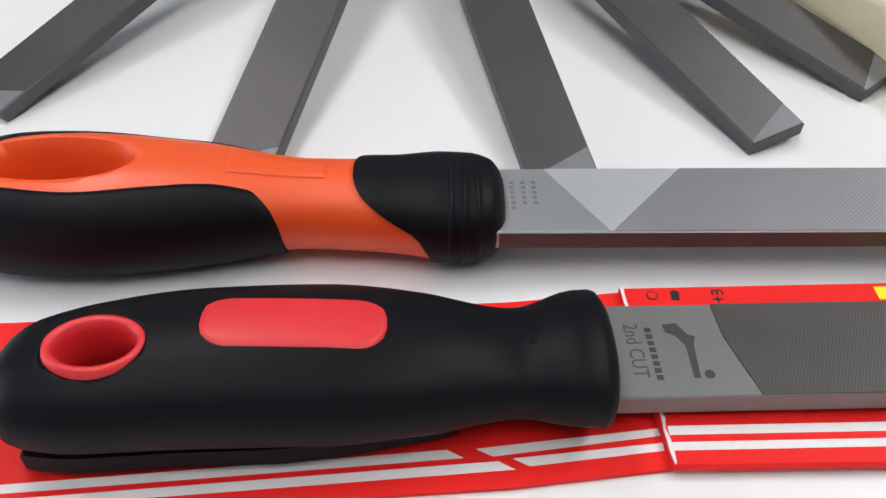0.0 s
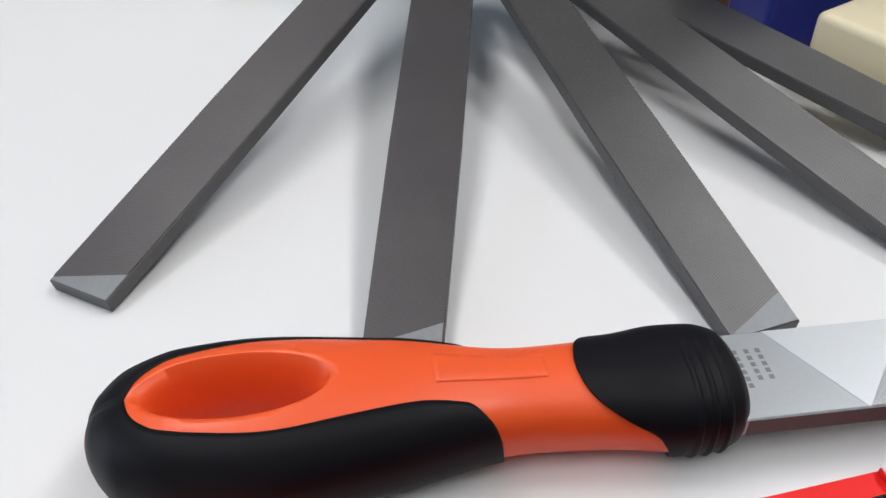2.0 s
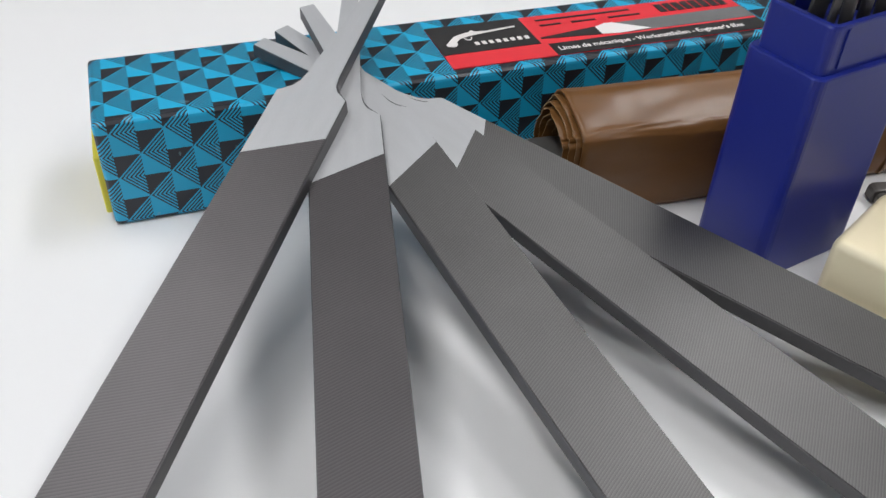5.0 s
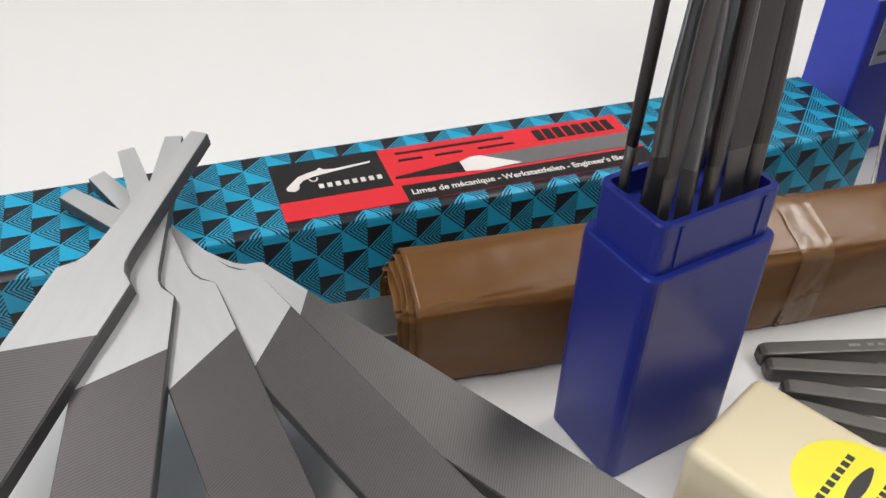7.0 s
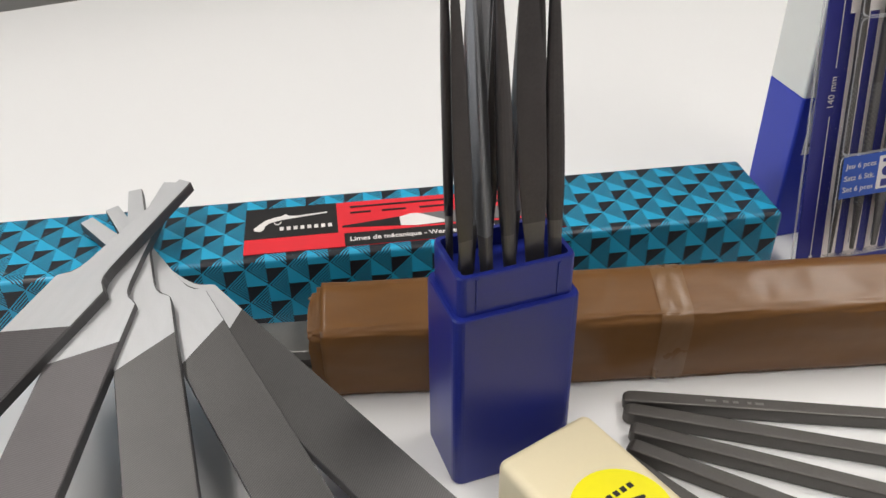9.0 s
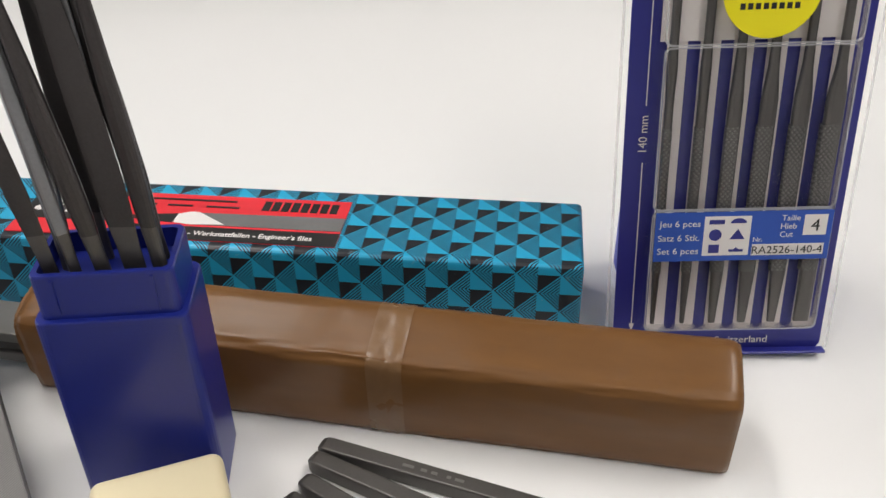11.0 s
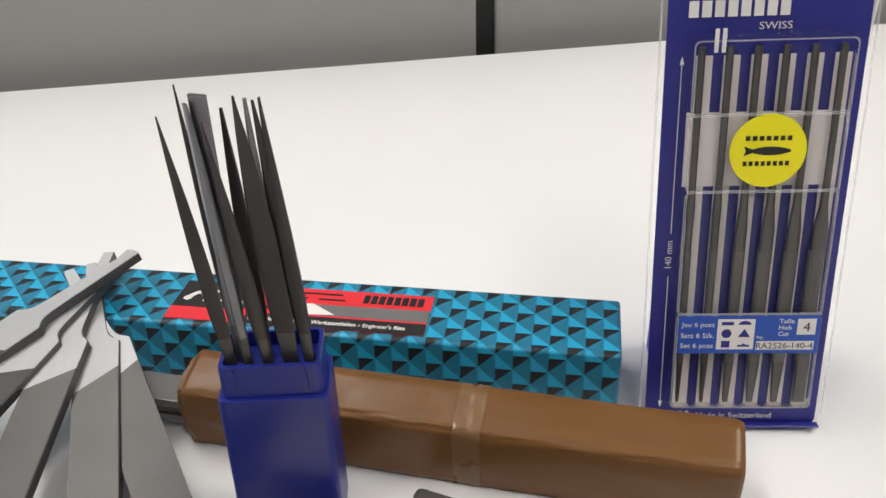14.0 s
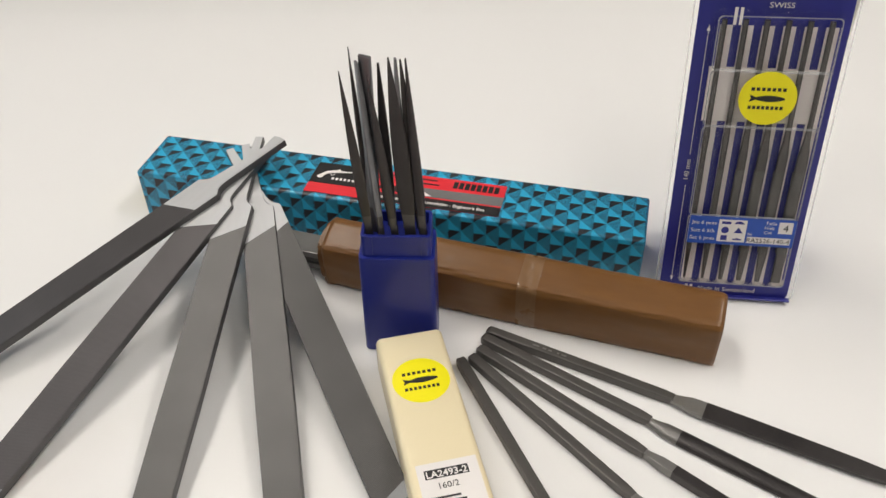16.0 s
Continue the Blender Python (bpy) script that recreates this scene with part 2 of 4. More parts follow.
M_YEND = noisy("yellow_box_end", (0.66, 0.55, 0.03), (0.72, 0.62, 0.05), 30, rough=0.5)
M_CLEAR = clear_plastic("clear_blister", gloss=0.22, rough=0.06)
def film_highlight(name):
    """Rim of clear film: half see-through, half milky, its highlight put into the colour."""
    m, t, p = material(name)
    p.inputs["Base Color"].default_value, p.inputs["Roughness"].default_value = (0.8, 0.8, 0.82, 1), 0.15
    tr = t.nodes.new("ShaderNodeBsdfTransparent")
    mx = t.nodes.new("ShaderNodeMixShader")
    mx.inputs[0].default_value = 0.42
    link(t, tr.outputs[0], mx.inputs[1]), link(t, p.outputs[0], mx.inputs[2])
    link(t, mx.outputs[0], t.nodes["Material Output"].inputs[0])
    return m


M_FILMGLINT = film_highlight("film_rim_highlight")
M_TAPE = noisy("taped_paper", (0.125, 0.060, 0.022), (0.235, 0.128, 0.056), 70, rough=0.30, bump=0.6, fine=170, coat=0.12)


# ---- mesh helpers ----
def part(name, bm, mat, parent=None, label="", smooth=False):
    """Links a bmesh as one mesh object, under a thing or a part."""
    bmesh.ops.recalc_face_normals(bm, faces=bm.faces)
    me = bpy.data.meshes.new(name)
    bm.to_mesh(me)
    bm.free()
    me.materials.append(mat)
    if smooth:
        me.polygons.foreach_set("use_smooth", [True] * len(me.polygons))
    ob = new(name, me)
    if parent:
        ob.parent = parent
    if label:
        ob["label"] = label
    return ob


def thing(name, m, label, category, group=""):
    e = new(name)
    e.empty_display_size = 0.02
    e.matrix_world = m
    return tagged(e, label, category, group)


def slab(x0, x1, y0, y1, z0, z1, bevel=0.0, seg=2):
    bm = bmesh.new()
    bmesh.ops.create_cube(bm, size=1, matrix=Matrix.Translation(((x0 + x1) / 2, (y0 + y1) / 2, (z0 + z1) / 2)) @ Matrix.Diagonal((x1 - x0, y1 - y0, z1 - z0, 1)))
    if bevel:
        bmesh.ops.bevel(bm, geom=bm.edges[:], offset=bevel, segments=seg, profile=0.5, affect="EDGES")
    return bm


def plate(points, z0, z1, bevel=0.0, seg=1):
    """A flat outline (x, y) given thickness from z0 to z1."""
    bm = bmesh.new()
    lo = [bm.verts.new((x, y, z0)) for x, y in points]
    hi = [bm.verts.new((x, y, z1)) for x, y in points]
    n = len(points)
    top = bm.faces.new(hi)
    bm.faces.new(lo[::-1])
    for k in range(n):
        bm.faces.new((lo[k], lo[(k + 1) % n], hi[(k + 1) % n], hi[k]))
    if bevel:
        bmesh.ops.bevel(bm, geom=list(top.edges), offset=bevel, segments=seg, profile=0.5, affect="EDGES")
    return bm


def loft(rings, caps=True):
    """Skin over closed rings of equal count."""
    bm = bmesh.new()
    rows = [[bm.verts.new(p) for p in r] for r in rings]
    n = len(rows[0])
    for a, b in zip(rows, rows[1:]):
        for k in range(n):
            bm.faces.new((a[k], a[(k + 1) % n], b[(k + 1) % n], b[k]))
    if caps:
        bm.faces.new(rows[0][::-1])
        bm.faces.new(rows[-1])
    return bm


def rounded(w, d, r, seg=5):
    """Outline of a rounded rectangle round the origin."""
    out = []
    for cx, cy, a0 in ((w / 2 - r, d / 2 - r, 0), (-w / 2 + r, d / 2 - r, 90), (-w / 2 + r, -d / 2 + r, 180), (w / 2 - r, -d / 2 + r, 270)):
        for k in range(seg + 1):
            a = radians(a0 + 90 * k / seg)
            out.append((cx + r * math.cos(a), cy + r * math.sin(a)))
    return out


def disc(cx, cy, r, n=48):
    return [(cx + r * math.cos(2 * math.pi * k / n), cy + r * math.sin(2 * math.pi * k / n)) for k in range(n)]


def lettering(text, x, y, z, size, mat, parent, turn=0.0, shear=0.0, width=None, bold=0.0, name="lettering"):
    """Flat letters on the parent's local plane; width sets the length of the line in metres."""
    c = bpy.data.curves.new(name, "FONT")
    c.body, c.size, c.shear, c.extrude, c.offset, c.resolution_u = text, size, shear, 0.00004, bold, 3
    tmp = new(name, c)
    bpy.context.view_layer.update()
    me = bpy.data.meshes.new_from_object(tmp.evaluated_get(bpy.context.evaluated_depsgraph_get()))
    bpy.data.objects.remove(tmp)
    bpy.data.curves.remove(c)
    xs = [v.co.x for v in me.vertices]
    k = width / max(max(xs) - min(xs), 1e-6) if width else 1.0
    me.transform(pose(x, y, z, 0, 0, turn) @ Matrix.Diagonal((k, 1, 1, 1)) @ Matrix.Translation((-min(xs), 0, 0)))
    me.name = name
    me.materials.clear()
    me.materials.append(mat)
    ob = new(name, me)
    ob.parent = parent
    return ob


def strip(x0, x1, y0, y1, z, mat, parent, name="printed_bar", thick=0.00008):
    return part(name, slab(x0, x1, y0, y1, z, z + thick), mat, parent)


def blocks(x0, x1, y0, y1, z, count, mat, parent, gap=0.22):
    """A name that is not lettered: a row of plain flat blocks."""
    step = (x1 - x0) / count
    for i in range(count):
        part("printed_block", slab(x0 + step * i, x0 + step * (i + 1 - gap), y0, y1, z, z + 0.00008), mat, parent)


def curve_at(table, s):
    """Smooth value at s from rows of (s, value), without overshoot."""
    n = len(table)
    if s <= table[0][0]:
        return table[0][1]
    for i in range(n - 1):
        (s0, v0), (s1, v1) = table[i], table[i + 1]
        if s <= s1:
            d = (v1 - v0) / (s1 - s0)

            def slope(k):
                if k == 0 or k == n - 1:
                    return d
                da = (table[k][1] - table[k - 1][1]) / (table[k][0] - table[k - 1][0])
                db = (table[k + 1][1] - table[k][1]) / (table[k + 1][0] - table[k][0])
                return 0.0 if da * db <= 0 else 2 * da * db / (da + db)

            h, f = s1 - s0, (s - s0) / (s1 - s0)
            m0, m1 = slope(i) * h, slope(i + 1) * h
            return (2 * f ** 3 - 3 * f * f + 1) * v0 + (f ** 3 - 2 * f * f + f) * m0 + (3 * f * f - 2 * f ** 3) * v1 + (f ** 3 - f * f) * m1
    return table[-1][1]


def solid_minus(bm, cutter):
    """A new bmesh: bm with the cutter taken away."""
    obs = []
    for b in (bm, cutter):
        bmesh.ops.recalc_face_normals(b, faces=b.faces)
        me = bpy.data.meshes.new("solid")
        b.to_mesh(me)
        b.free()
        obs.append(new("solid", me))
    mod = obs[0].modifiers.new("cut", "BOOLEAN")
    mod.operation, mod.object, mod.solver = "DIFFERENCE", obs[1], "EXACT"
    bpy.context.view_layer.update()
    me = bpy.data.meshes.new_from_object(obs[0].evaluated_get(bpy.context.evaluated_depsgraph_get()))
    out = bmesh.new()
    out.from_mesh(me)
    for o in obs:
        old = o.data
        bpy.data.objects.remove(o)
        bpy.data.meshes.remove(old)
    bpy.data.meshes.remove(me)
    return out


# ---- the room and the table ----
x0, x1, y0, y1, z0, z1 = ROOM
W = 0.12
tagged(part("floor", slab(x0 - W, x1 + W, y0 - W, y1 + W, z0 - 0.1, z0), M_FLOOR), "grey vinyl floor of the room", "floor", kind="structure")
tagged(part("ceiling", slab(x0 - W, x1 + W, y0 - W, y1 + W, z1, z1 + 0.1), M_CEIL), "plain white ceiling of the room", "ceiling", kind="structure")
tagged(part("wall_north", slab(x0 - W, x1 + W, y1, y1 + W, z0, z1), M_WALL), "plain painted wall behind the partition", "wall", kind="structure")
tagged(part("wall_south", slab(x0 - W, x1 + W, y0 - W, y0, z0, z1), M_WALL), "plain painted wall of the room", "wall", kind="structure")
tagged(part("wall_east", slab(x1, x1 + W, y0, y1, z0, z1), M_WALL), "plain painted wall of the room", "wall", kind="structure")
wa, wb, wc, wd = -0.95, 0.35, 0.0, 1.5  # window opening in y and z
west = bmesh.new()
for a, b, c, d in ((y0, wa, z0, z1), (wb, y1, z0, z1), (wa, wb, z0, wc), (wa, wb, wd, z1)):
    bmesh.ops.create_cube(west, size=1, matrix=Matrix.Translation((x0 - W / 2, (a + b) / 2, (c + d) / 2)) @ Matrix.Diagonal((W, b - a, d - c, 1)))
tagged(part("wall_west", west, M_WALL), "plain painted wall with a window opening", "wall", kind="structure")

EDGE = math.degrees(math.atan2(0.174, 0.521))  # the far edge of the table runs at this angle
table = thing("table", pose(0.19, 0.472, 0, 0, 0, EDGE), "large white laminate table with tools laid on it", "table")
part("tabletop", slab(-1.1, 1.1, -1.25, 0.0, -0.028, 0.0, 0.002), M_TABLE, table)
for lx in (-1.0, 1.0):
    for ly in (-1.15, -0.12):
        part("leg", slab(lx - 0.025, lx + 0.025, ly - 0.025, ly + 0.025, z0, -0.028, 0.004), M_EDGE, table)

for px0, px1 in ((-1.3, -0.001), (0.017, 1.3)):
    screen = thing("partition_panel", pose(0.19, 0.472, 0, 0, 0, EDGE), "grey fabric office partition panel standing behind the table", "partition", "partition panels")
    part("board", slab(px0, px1, 0.03, 0.06, z0 + 0.03, 0.42, 0.004), M_PANEL, screen)
    part("foot", slab(px0 + 0.2, px0 + 0.3, 0.0 + 0.005, 0.085, z0, z0 + 0.03, 0.004), M_EDGE, screen)
# black strip added to stand for the dark of the gap between the panels
post = thing("gap_shade_strip", pose(0.19, 0.472, 0, 0, 0, EDGE), "added black strip for the dark gap between two partition panels", "post")
part("gap_strip_bar", slab(-0.0005, 0.0165, 0.036, 0.056, z0, 0.42), M_BLACK, post)

for lx, ly, power, tint in LIGHTS:
    fix = thing("ceiling_light", pose(lx, ly, z1), "long white ceiling light with a bright diffuser", "ceiling light", "ceiling lights")
    part("frame", slab(-0.18, 0.18, -0.58, 0.58, -0.04, 0.0, 0.004), M_WALL, fix)
    part("diffuser", slab(-0.15, 0.15, -0.55, 0.55, -0.05, -0.041, 0.002), M_DIFF, fix)


# ---- the patterned box ----
def patterned_box():
    L, D, Hh = 0.299, 0.0405, 0.0340
    box = thing("file_box", pose(0, -0.0015, 0), "long cardboard box printed with blue and black pyramids", "box")
    bm = bmesh.new()
    bmesh.ops.create_cube(bm, size=1, matrix=Matrix.Translation((L / 2, D / 2, Hh / 2)) @ Matrix.Diagonal((L, D, Hh, 1)))
    bmesh.ops.bevel(bm, geom=bm.edges[:], offset=0.0016, segments=3, profile=0.5, affect="EDGES")
    bmesh.ops.recalc_face_normals(bm, faces=bm.faces)
    lay = bm.loops.layers.uv.new("UVMap")
    for f in bm.faces:
        n = f.normal
        for l in f.loops:
            x, y, z = l.vert.co
            if abs(n.x) > 0.8:
                l[lay].uv = ((y if n.x > 0 else -y - L), z - Hh - 0.0036)
            elif n.z > 0.5:
                l[lay].uv = (x - L, y - 0.0036)
            elif n.y > 0.5:
                l[lay].uv = (x - L, D + Hh - z - 0.0036)
            else:
                l[lay].uv = (x - L, z - Hh - 0.0036)
    part("carton", bm, M_BOX, box)
    part("end_flap", slab(-0.0018, 0.0004, 0.003, D - 0.003, 0.003, 0.0220, 0.0005), M_YEND, box, "yellow end flap of the box")
    z = Hh + 0.0003
    lab = part("label", slab(0.1045, 0.2185, 0.0035, 0.0325, Hh - 0.0001, z), M_LRED, box, "red and black product label")
    t = 0.00012
    part("black_panel", slab(0.1045, 0.1375, 0.0125, 0.0325, z, z + t), M_LBLACK, lab)
    part("black_band", slab(0.1395, 0.2185, 0.0035, 0.0115, z, z + t), M_LBLACK, lab)
    # printed picture of a file: dark tang, pale shoulder, grey blade
    part("printed_tang", plate([(0.139, 0.0155), (0.160, 0.0135), (0.160, 0.0195), (0.139, 0.0165)], z, z + t), M_LBLACK, lab)
    part("printed_blade", plate([(0.166, 0.0128), (0.2185, 0.0128), (0.2185, 0.0212), (0.166, 0.0205)], z, z + t), M_GREYP, lab)
    part("printed_shoulder", plate([(0.160, 0.0135), (0.166, 0.0126), (0.178, 0.0135), (0.167, 0.0207), (0.164, 0.0207), (0.160, 0.0190)], z + t, z + 2 * t), M_WHITE, lab)
    # plain white emblem: a curved stock and a long barrel
    stock = [(0.1078, 0.0178), (0.1098, 0.0170), (0.1112, 0.0182), (0.1116, 0.0204), (0.1132, 0.0222), (0.1158, 0.0232), (0.1180, 0.0238)]
    part("emblem", plate(stock + [(0.1340, 0.0262), (0.1341, 0.0270), (0.1230, 0.0258), (0.1200, 0.0262), (0.1188, 0.0276), (0.1178, 0.0264), (0.1150, 0.0256), (0.1118, 0.0242), (0.1094, 0.0214), (0.1076, 0.0192)], z + t, z + 2 * t), M_WHITE, lab)
    part("emblem", plate([(0.1160 + 0.0014 * math.cos(radians(q)), 0.0226 + 0.0020 * math.sin(radians(q))) for q in range(180, 361, 20)] + [(0.1160 + 0.0010 * math.cos(radians(q)), 0.0226 + 0.0015 * math.sin(radians(q))) for q in range(360, 179, -20)], z + t, z + 2 * t), M_WHITE, lab)
    blocks(0.1168, 0.1365, 0.0168, 0.0190, z + t, 8, M_WHITE, lab, 0.42)
    blocks(0.188, 0.2155, 0.0238, 0.0300, z + t, 8, M_LBLACK, lab)
    for xa, xb, ya in ((0.1425, 0.178, 0.0282), (0.1425, 0.150, 0.0242), (0.154, 0.163, 0.0242), (0.168, 0.180, 0.0242)):
        strip(xa, xb, ya, ya + 0.0011, z + t, M_LBLACK, lab)
    lettering("Limes de m\u00e9canique - Werkstattfeilen - Engineer's files", 0.1415, 0.0062, z + 2 * t, 0.0036, M_WHITE, lab, width=0.0685, bold=0.00006)
    return box


patterned_box()


# ---- flat files in a fan, tangs resting on the box ----
def flat_file(length, m, label, reach=0.072, lean=0.0, teeth=None, w=0.0100):
    """Local x from the tip to the tang, y across, top at z 0."""
    f = thing("flat_file", m, label, "file", "fanned flat files")
    t = 0.0040
    k = 0.0047
    # body with a slight taper towards the tip
    tip = w - 0.0008
    half = [(0.0200, w), (0.0212, 0.0084), (0.0228, 0.0064), (0.0252, 0.0051), (0.0290, 0.0045), (reach, 0.0023)]
    tang = [(length + x, lean * max(0, x - 0.02) / 0.052 - y) for x, y in half] + [(length + x, lean * max(0, x - 0.02) / 0.052 + y) for x, y in half[::-1]]
    part("blade", plate([(0, -tip), (length * 0.4, -w)] + tang + [(length * 0.4, w), (0, tip)], -t, 0, 0.0003), M_SIDE, f)
    part("tang", plate([(length + k, -w + 0.0003)] + [(x - 0.0003, y * 0.98) for x, y in tang] + [(length - k, w - 0.0003)], 0, 0.0002), M_STEEL, f, "bright ground tang and shoulder")
    part("tip", plate([(0.0003, -tip + 0.0004), (0.0085, -tip + 0.0003), (0.0012, tip - 0.0007), (0.0003, tip - 0.0004)], 0, 0.0002), M_TIP, f, "smooth ground tip")
    part("cut_face", plate([(0.0012, tip - 0.0007), (0.0085, -tip + 0.0003), (length * 0.4, -w + 0.0003), (length + k, -w + 0.0003), (length - k, w - 0.0003), (length * 0.4, w - 0.0003), (0.0014, tip - 0.0003)], 0, 0.00025), teeth, f, "face cut with fine crossed teeth")
    part("back_face", plate([(0.002, -tip), (length * 0.4, -w + 0.0003), (length - k, -w + 0.0003), (length + k, w - 0.0003), (length * 0.4, w - 0.0003), (0.002, tip)], -t - 0.0002, -t), teeth, f)
    return f


FAN = [  # middle of the cut edge, middle of the tip (top surface), lean of the tang, roll, half width
    ((0.0459, -0.0348, 0.0395), (-0.0485, -0.1753, 0.0043), -0.0022, 0.0, 0.0098),
    ((0.0601, -0.0431, 0.0353), (0.0262, -0.2064, 0.0043), -0.0042, -0.3, 0.0098),
    ((0.0776, -0.0427, 0.0333), (0.1081, -0.2116, 0.0049), -0.0024, -4.0, 0.0095),
    ((0.0935, -0.0375, 0.0303), (0.1671, -0.1943, 0.0053), 0.0034, -7.0, 0.0092),
    ((0.1006, -0.0331, 0.0296), (0.2060, -0.1671, 0.0049), 0.0042, -5.0, 0.0094),
]
for k, (a, b, lean, roll, wide) in enumerate(FAN):
    A, B = Vector(a), Vector(b)
    ux = (A - B).normalized()
    uy = Vector((0, 0, 1)).cross(ux).normalized()
    uz = ux.cross(uy)
    mm = Matrix((ux, uy, uz)).transposed().to_4x4()
    mm.translation = B
    flat_file((A - B).length, mm @ pose(0, 0, 0, roll), "flat steel machinist file with bare tang, leaning on the box", 0.0715 if k == 0 else 0.0770, lean, M_TEETH if k < 2 else M_TEETH2, wide)


# ---- brown wrapped bundle ----
def bundle():
    ax, ay = 0.1305, -0.0190
    ang = math.degrees(math.atan2(-0.0155, 0.2100))
    L = 0.2112
    tube = thing("wrapped_bundle", pose(ax, ay, 0, 0, 0, ang), "bundle of files rolled in shiny brown waxed paper", "package")
    ctrl = [(-0.0175, 0.0010), (-0.0192, 0.0140), (-0.0198, 0.0262), (-0.0186, 0.0292), (-0.0150, 0.0308), (-0.0020, 0.0345), (0.0030, 0.0330), (0.0085, 0.0240), (0.0090, 0.0100), (0.0060, 0.0010), (-0.0060, 0.0002)]

    def outline(n=64):
        pts = []
        c = len(ctrl)
        for k in range(n):
            u = k / n * c
            i, f = int(u), u - int(u)
            p0, p1, p2, p3 = (Vector(ctrl[(i + d) % c]) for d in (-1, 0, 1, 2))
            q = 0.5 * ((2 * p1) + (p2 - p0) * f + (2 * p0 - 5 * p1 + 4 * p2 - p3) * f * f + (3 * p1 - p0 - 3 * p2 + p3) * f ** 3)
            s = 0.5 * (p1 * (1 - f) + p2 * f) + 0.5 * q
            pts.append((s.x, max(s.y, 0.0002)))
        return pts

    ring = outline()
    cx, cz = -0.005, 0.0165
    rows = []
    for i in range(121):
        x = L * i / 120
        rows.append([(x, y + 0.0005 * noise.noise((x * 45, k * 0.30, 0)) + 0.0002 * noise.noise((x * 190, k * 0.7, 2)),
                      max(z + 0.0005 * noise.noise((x * 45, k * 0.30, 5)) + 0.0002 * noise.noise((x * 190, k * 0.7, 9)), 0.0001)) for k, (y, z) in enumerate(ring)])
        # the folded end is drawn in softly
        pull = 0.06 * max(0.0, (x - L + 0.004) / 0.004) ** 2.5
        rows[-1] = [(px, cx + (y - cx) * (1 - pull), max(cz + (z - cz) * (1 - pull * (z > cz)), 0.0001)) for px, y, z in rows[-1]]
    inner = [[(x, cx + (y - cx) * 0.955, cz + (z - cz) * 0.955) for x, y, z in r] for r in (rows[-1], rows[0])]
    bm = loft(rows + inner, caps=False)
    verts = list(bm.verts)
    n = len(ring)
    a, b = verts[:n], verts[-n:]
    for k in range(n):
        bm.faces.new((b[k], b[(k + 1) % n], a[(k + 1) % n], a[k]))
    part("wrapper", bm, M_BROWN, tube, smooth=True)
    # inner turns of the roll, rounder towards the core and at slightly different lengths
    turns = ((0.955, -0.0016), (0.92, -0.0004), (0.885, -0.0030), (0.85, -0.0010), (0.81, -0.0042), (0.77, -0.0018), (0.725, -0.0036), (0.68, -0.0008), (0.63, -0.0028), (0.57, 0.0004))
    for turn, (s, off) in enumerate(turns):
        r2 = []
        soft = min(0.75, 0.12 + 0.1 * turn)
        for k, (y, z) in enumerate(ring):
            th = math.atan2((z - cz) / 0.0165, (y - cx) / 0.0140)
            ey, ez = cx + 0.0136 * math.cos(th), cz + 0.0160 * math.sin(th)
            y, z = y + (ey - y) * soft, z + (ez - z) * soft
            y, z = cx + (y - cx) * s, cz - 0.0004 + (z - cz) * s
            r2.append((y + 0.0007 * noise.noise((k * 0.35, turn * 3.1, 0)), z + 0.0007 * noise.noise((k * 0.35, turn * 3.1, 7))))
        r3 = [(cx + (y - cx) * 0.980, cz + (z - cz) * 0.980) for y, z in r2]
        wave = [off + 0.0009 * noise.noise((k * 0.22, turn * 1.7, 3)) for k in range(len(ring))]
        rr = [[(o, y, z) for o, (y, z) in zip(wave, r2)], [(L - 0.004, y, z) for y, z in r2], [(L - 0.004, y, z) for y, z in r3], [(o, y, z) for o, (y, z) in zip(wave, r3)]]
        bm = loft(rr, caps=False)
        sheet = part("paper_turn", bm, M_BROWN, tube, smooth=True)
        rim_rows = [[(o, y, z) for o, (y, z) in zip(wave, r2)], [(o, y, z) for o, (y, z) in zip(wave, r3)]]
        part("paper_edge", loft(rim_rows, caps=False), M_BROWNE, sheet, "pale cut edge of the paper")
    cap = [(L - 0.0016, cx + (y - cx) * 0.91, cz + (z - cz) * 0.91) for y, z in ring]
    part("folded_end", loft([cap, [(L - 0.0004, cx + (y - cx) * 0.88, cz + (z - cz) * 0.88) for _, y, z in cap]]), M_BROWN, tube)
    # clear tape round the middle
    ta, tb = 0.1085, 0.1190
    tr = [[(x, cx + (y - cx) * 1.016 + 0.0003 * noise.noise((x * 900, y * 300, z * 300)), max(cz + (z - cz) * 1.016 + 0.0003 * noise.noise((x * 700, y * 400, z * 300 + 5)), 0.0001)) for y, z in ring] for x in [ta + (tb - ta) * i / 8 for i in range(9)]]
    part("tape", loft(tr, caps=False), M_TAPE, tube, "strip of clear adhesive tape", smooth=True)
    # the steel inside, showing at one end
    for k, (z, dy, dx) in enumerate(((0.0045, 0.0, 0.0), (0.0088, 0.0008, 0.002), (0.0131, -0.0006, -0.001))):
        part("bar", slab(-0.030 + dx, 0.060, -0.012 + dy, 0.004 + dy, z, z + 0.0038, 0.0005), M_NECK if k != 1 else M_SHANK, tube, "flat steel bar inside the roll")
    return tube


bundle()


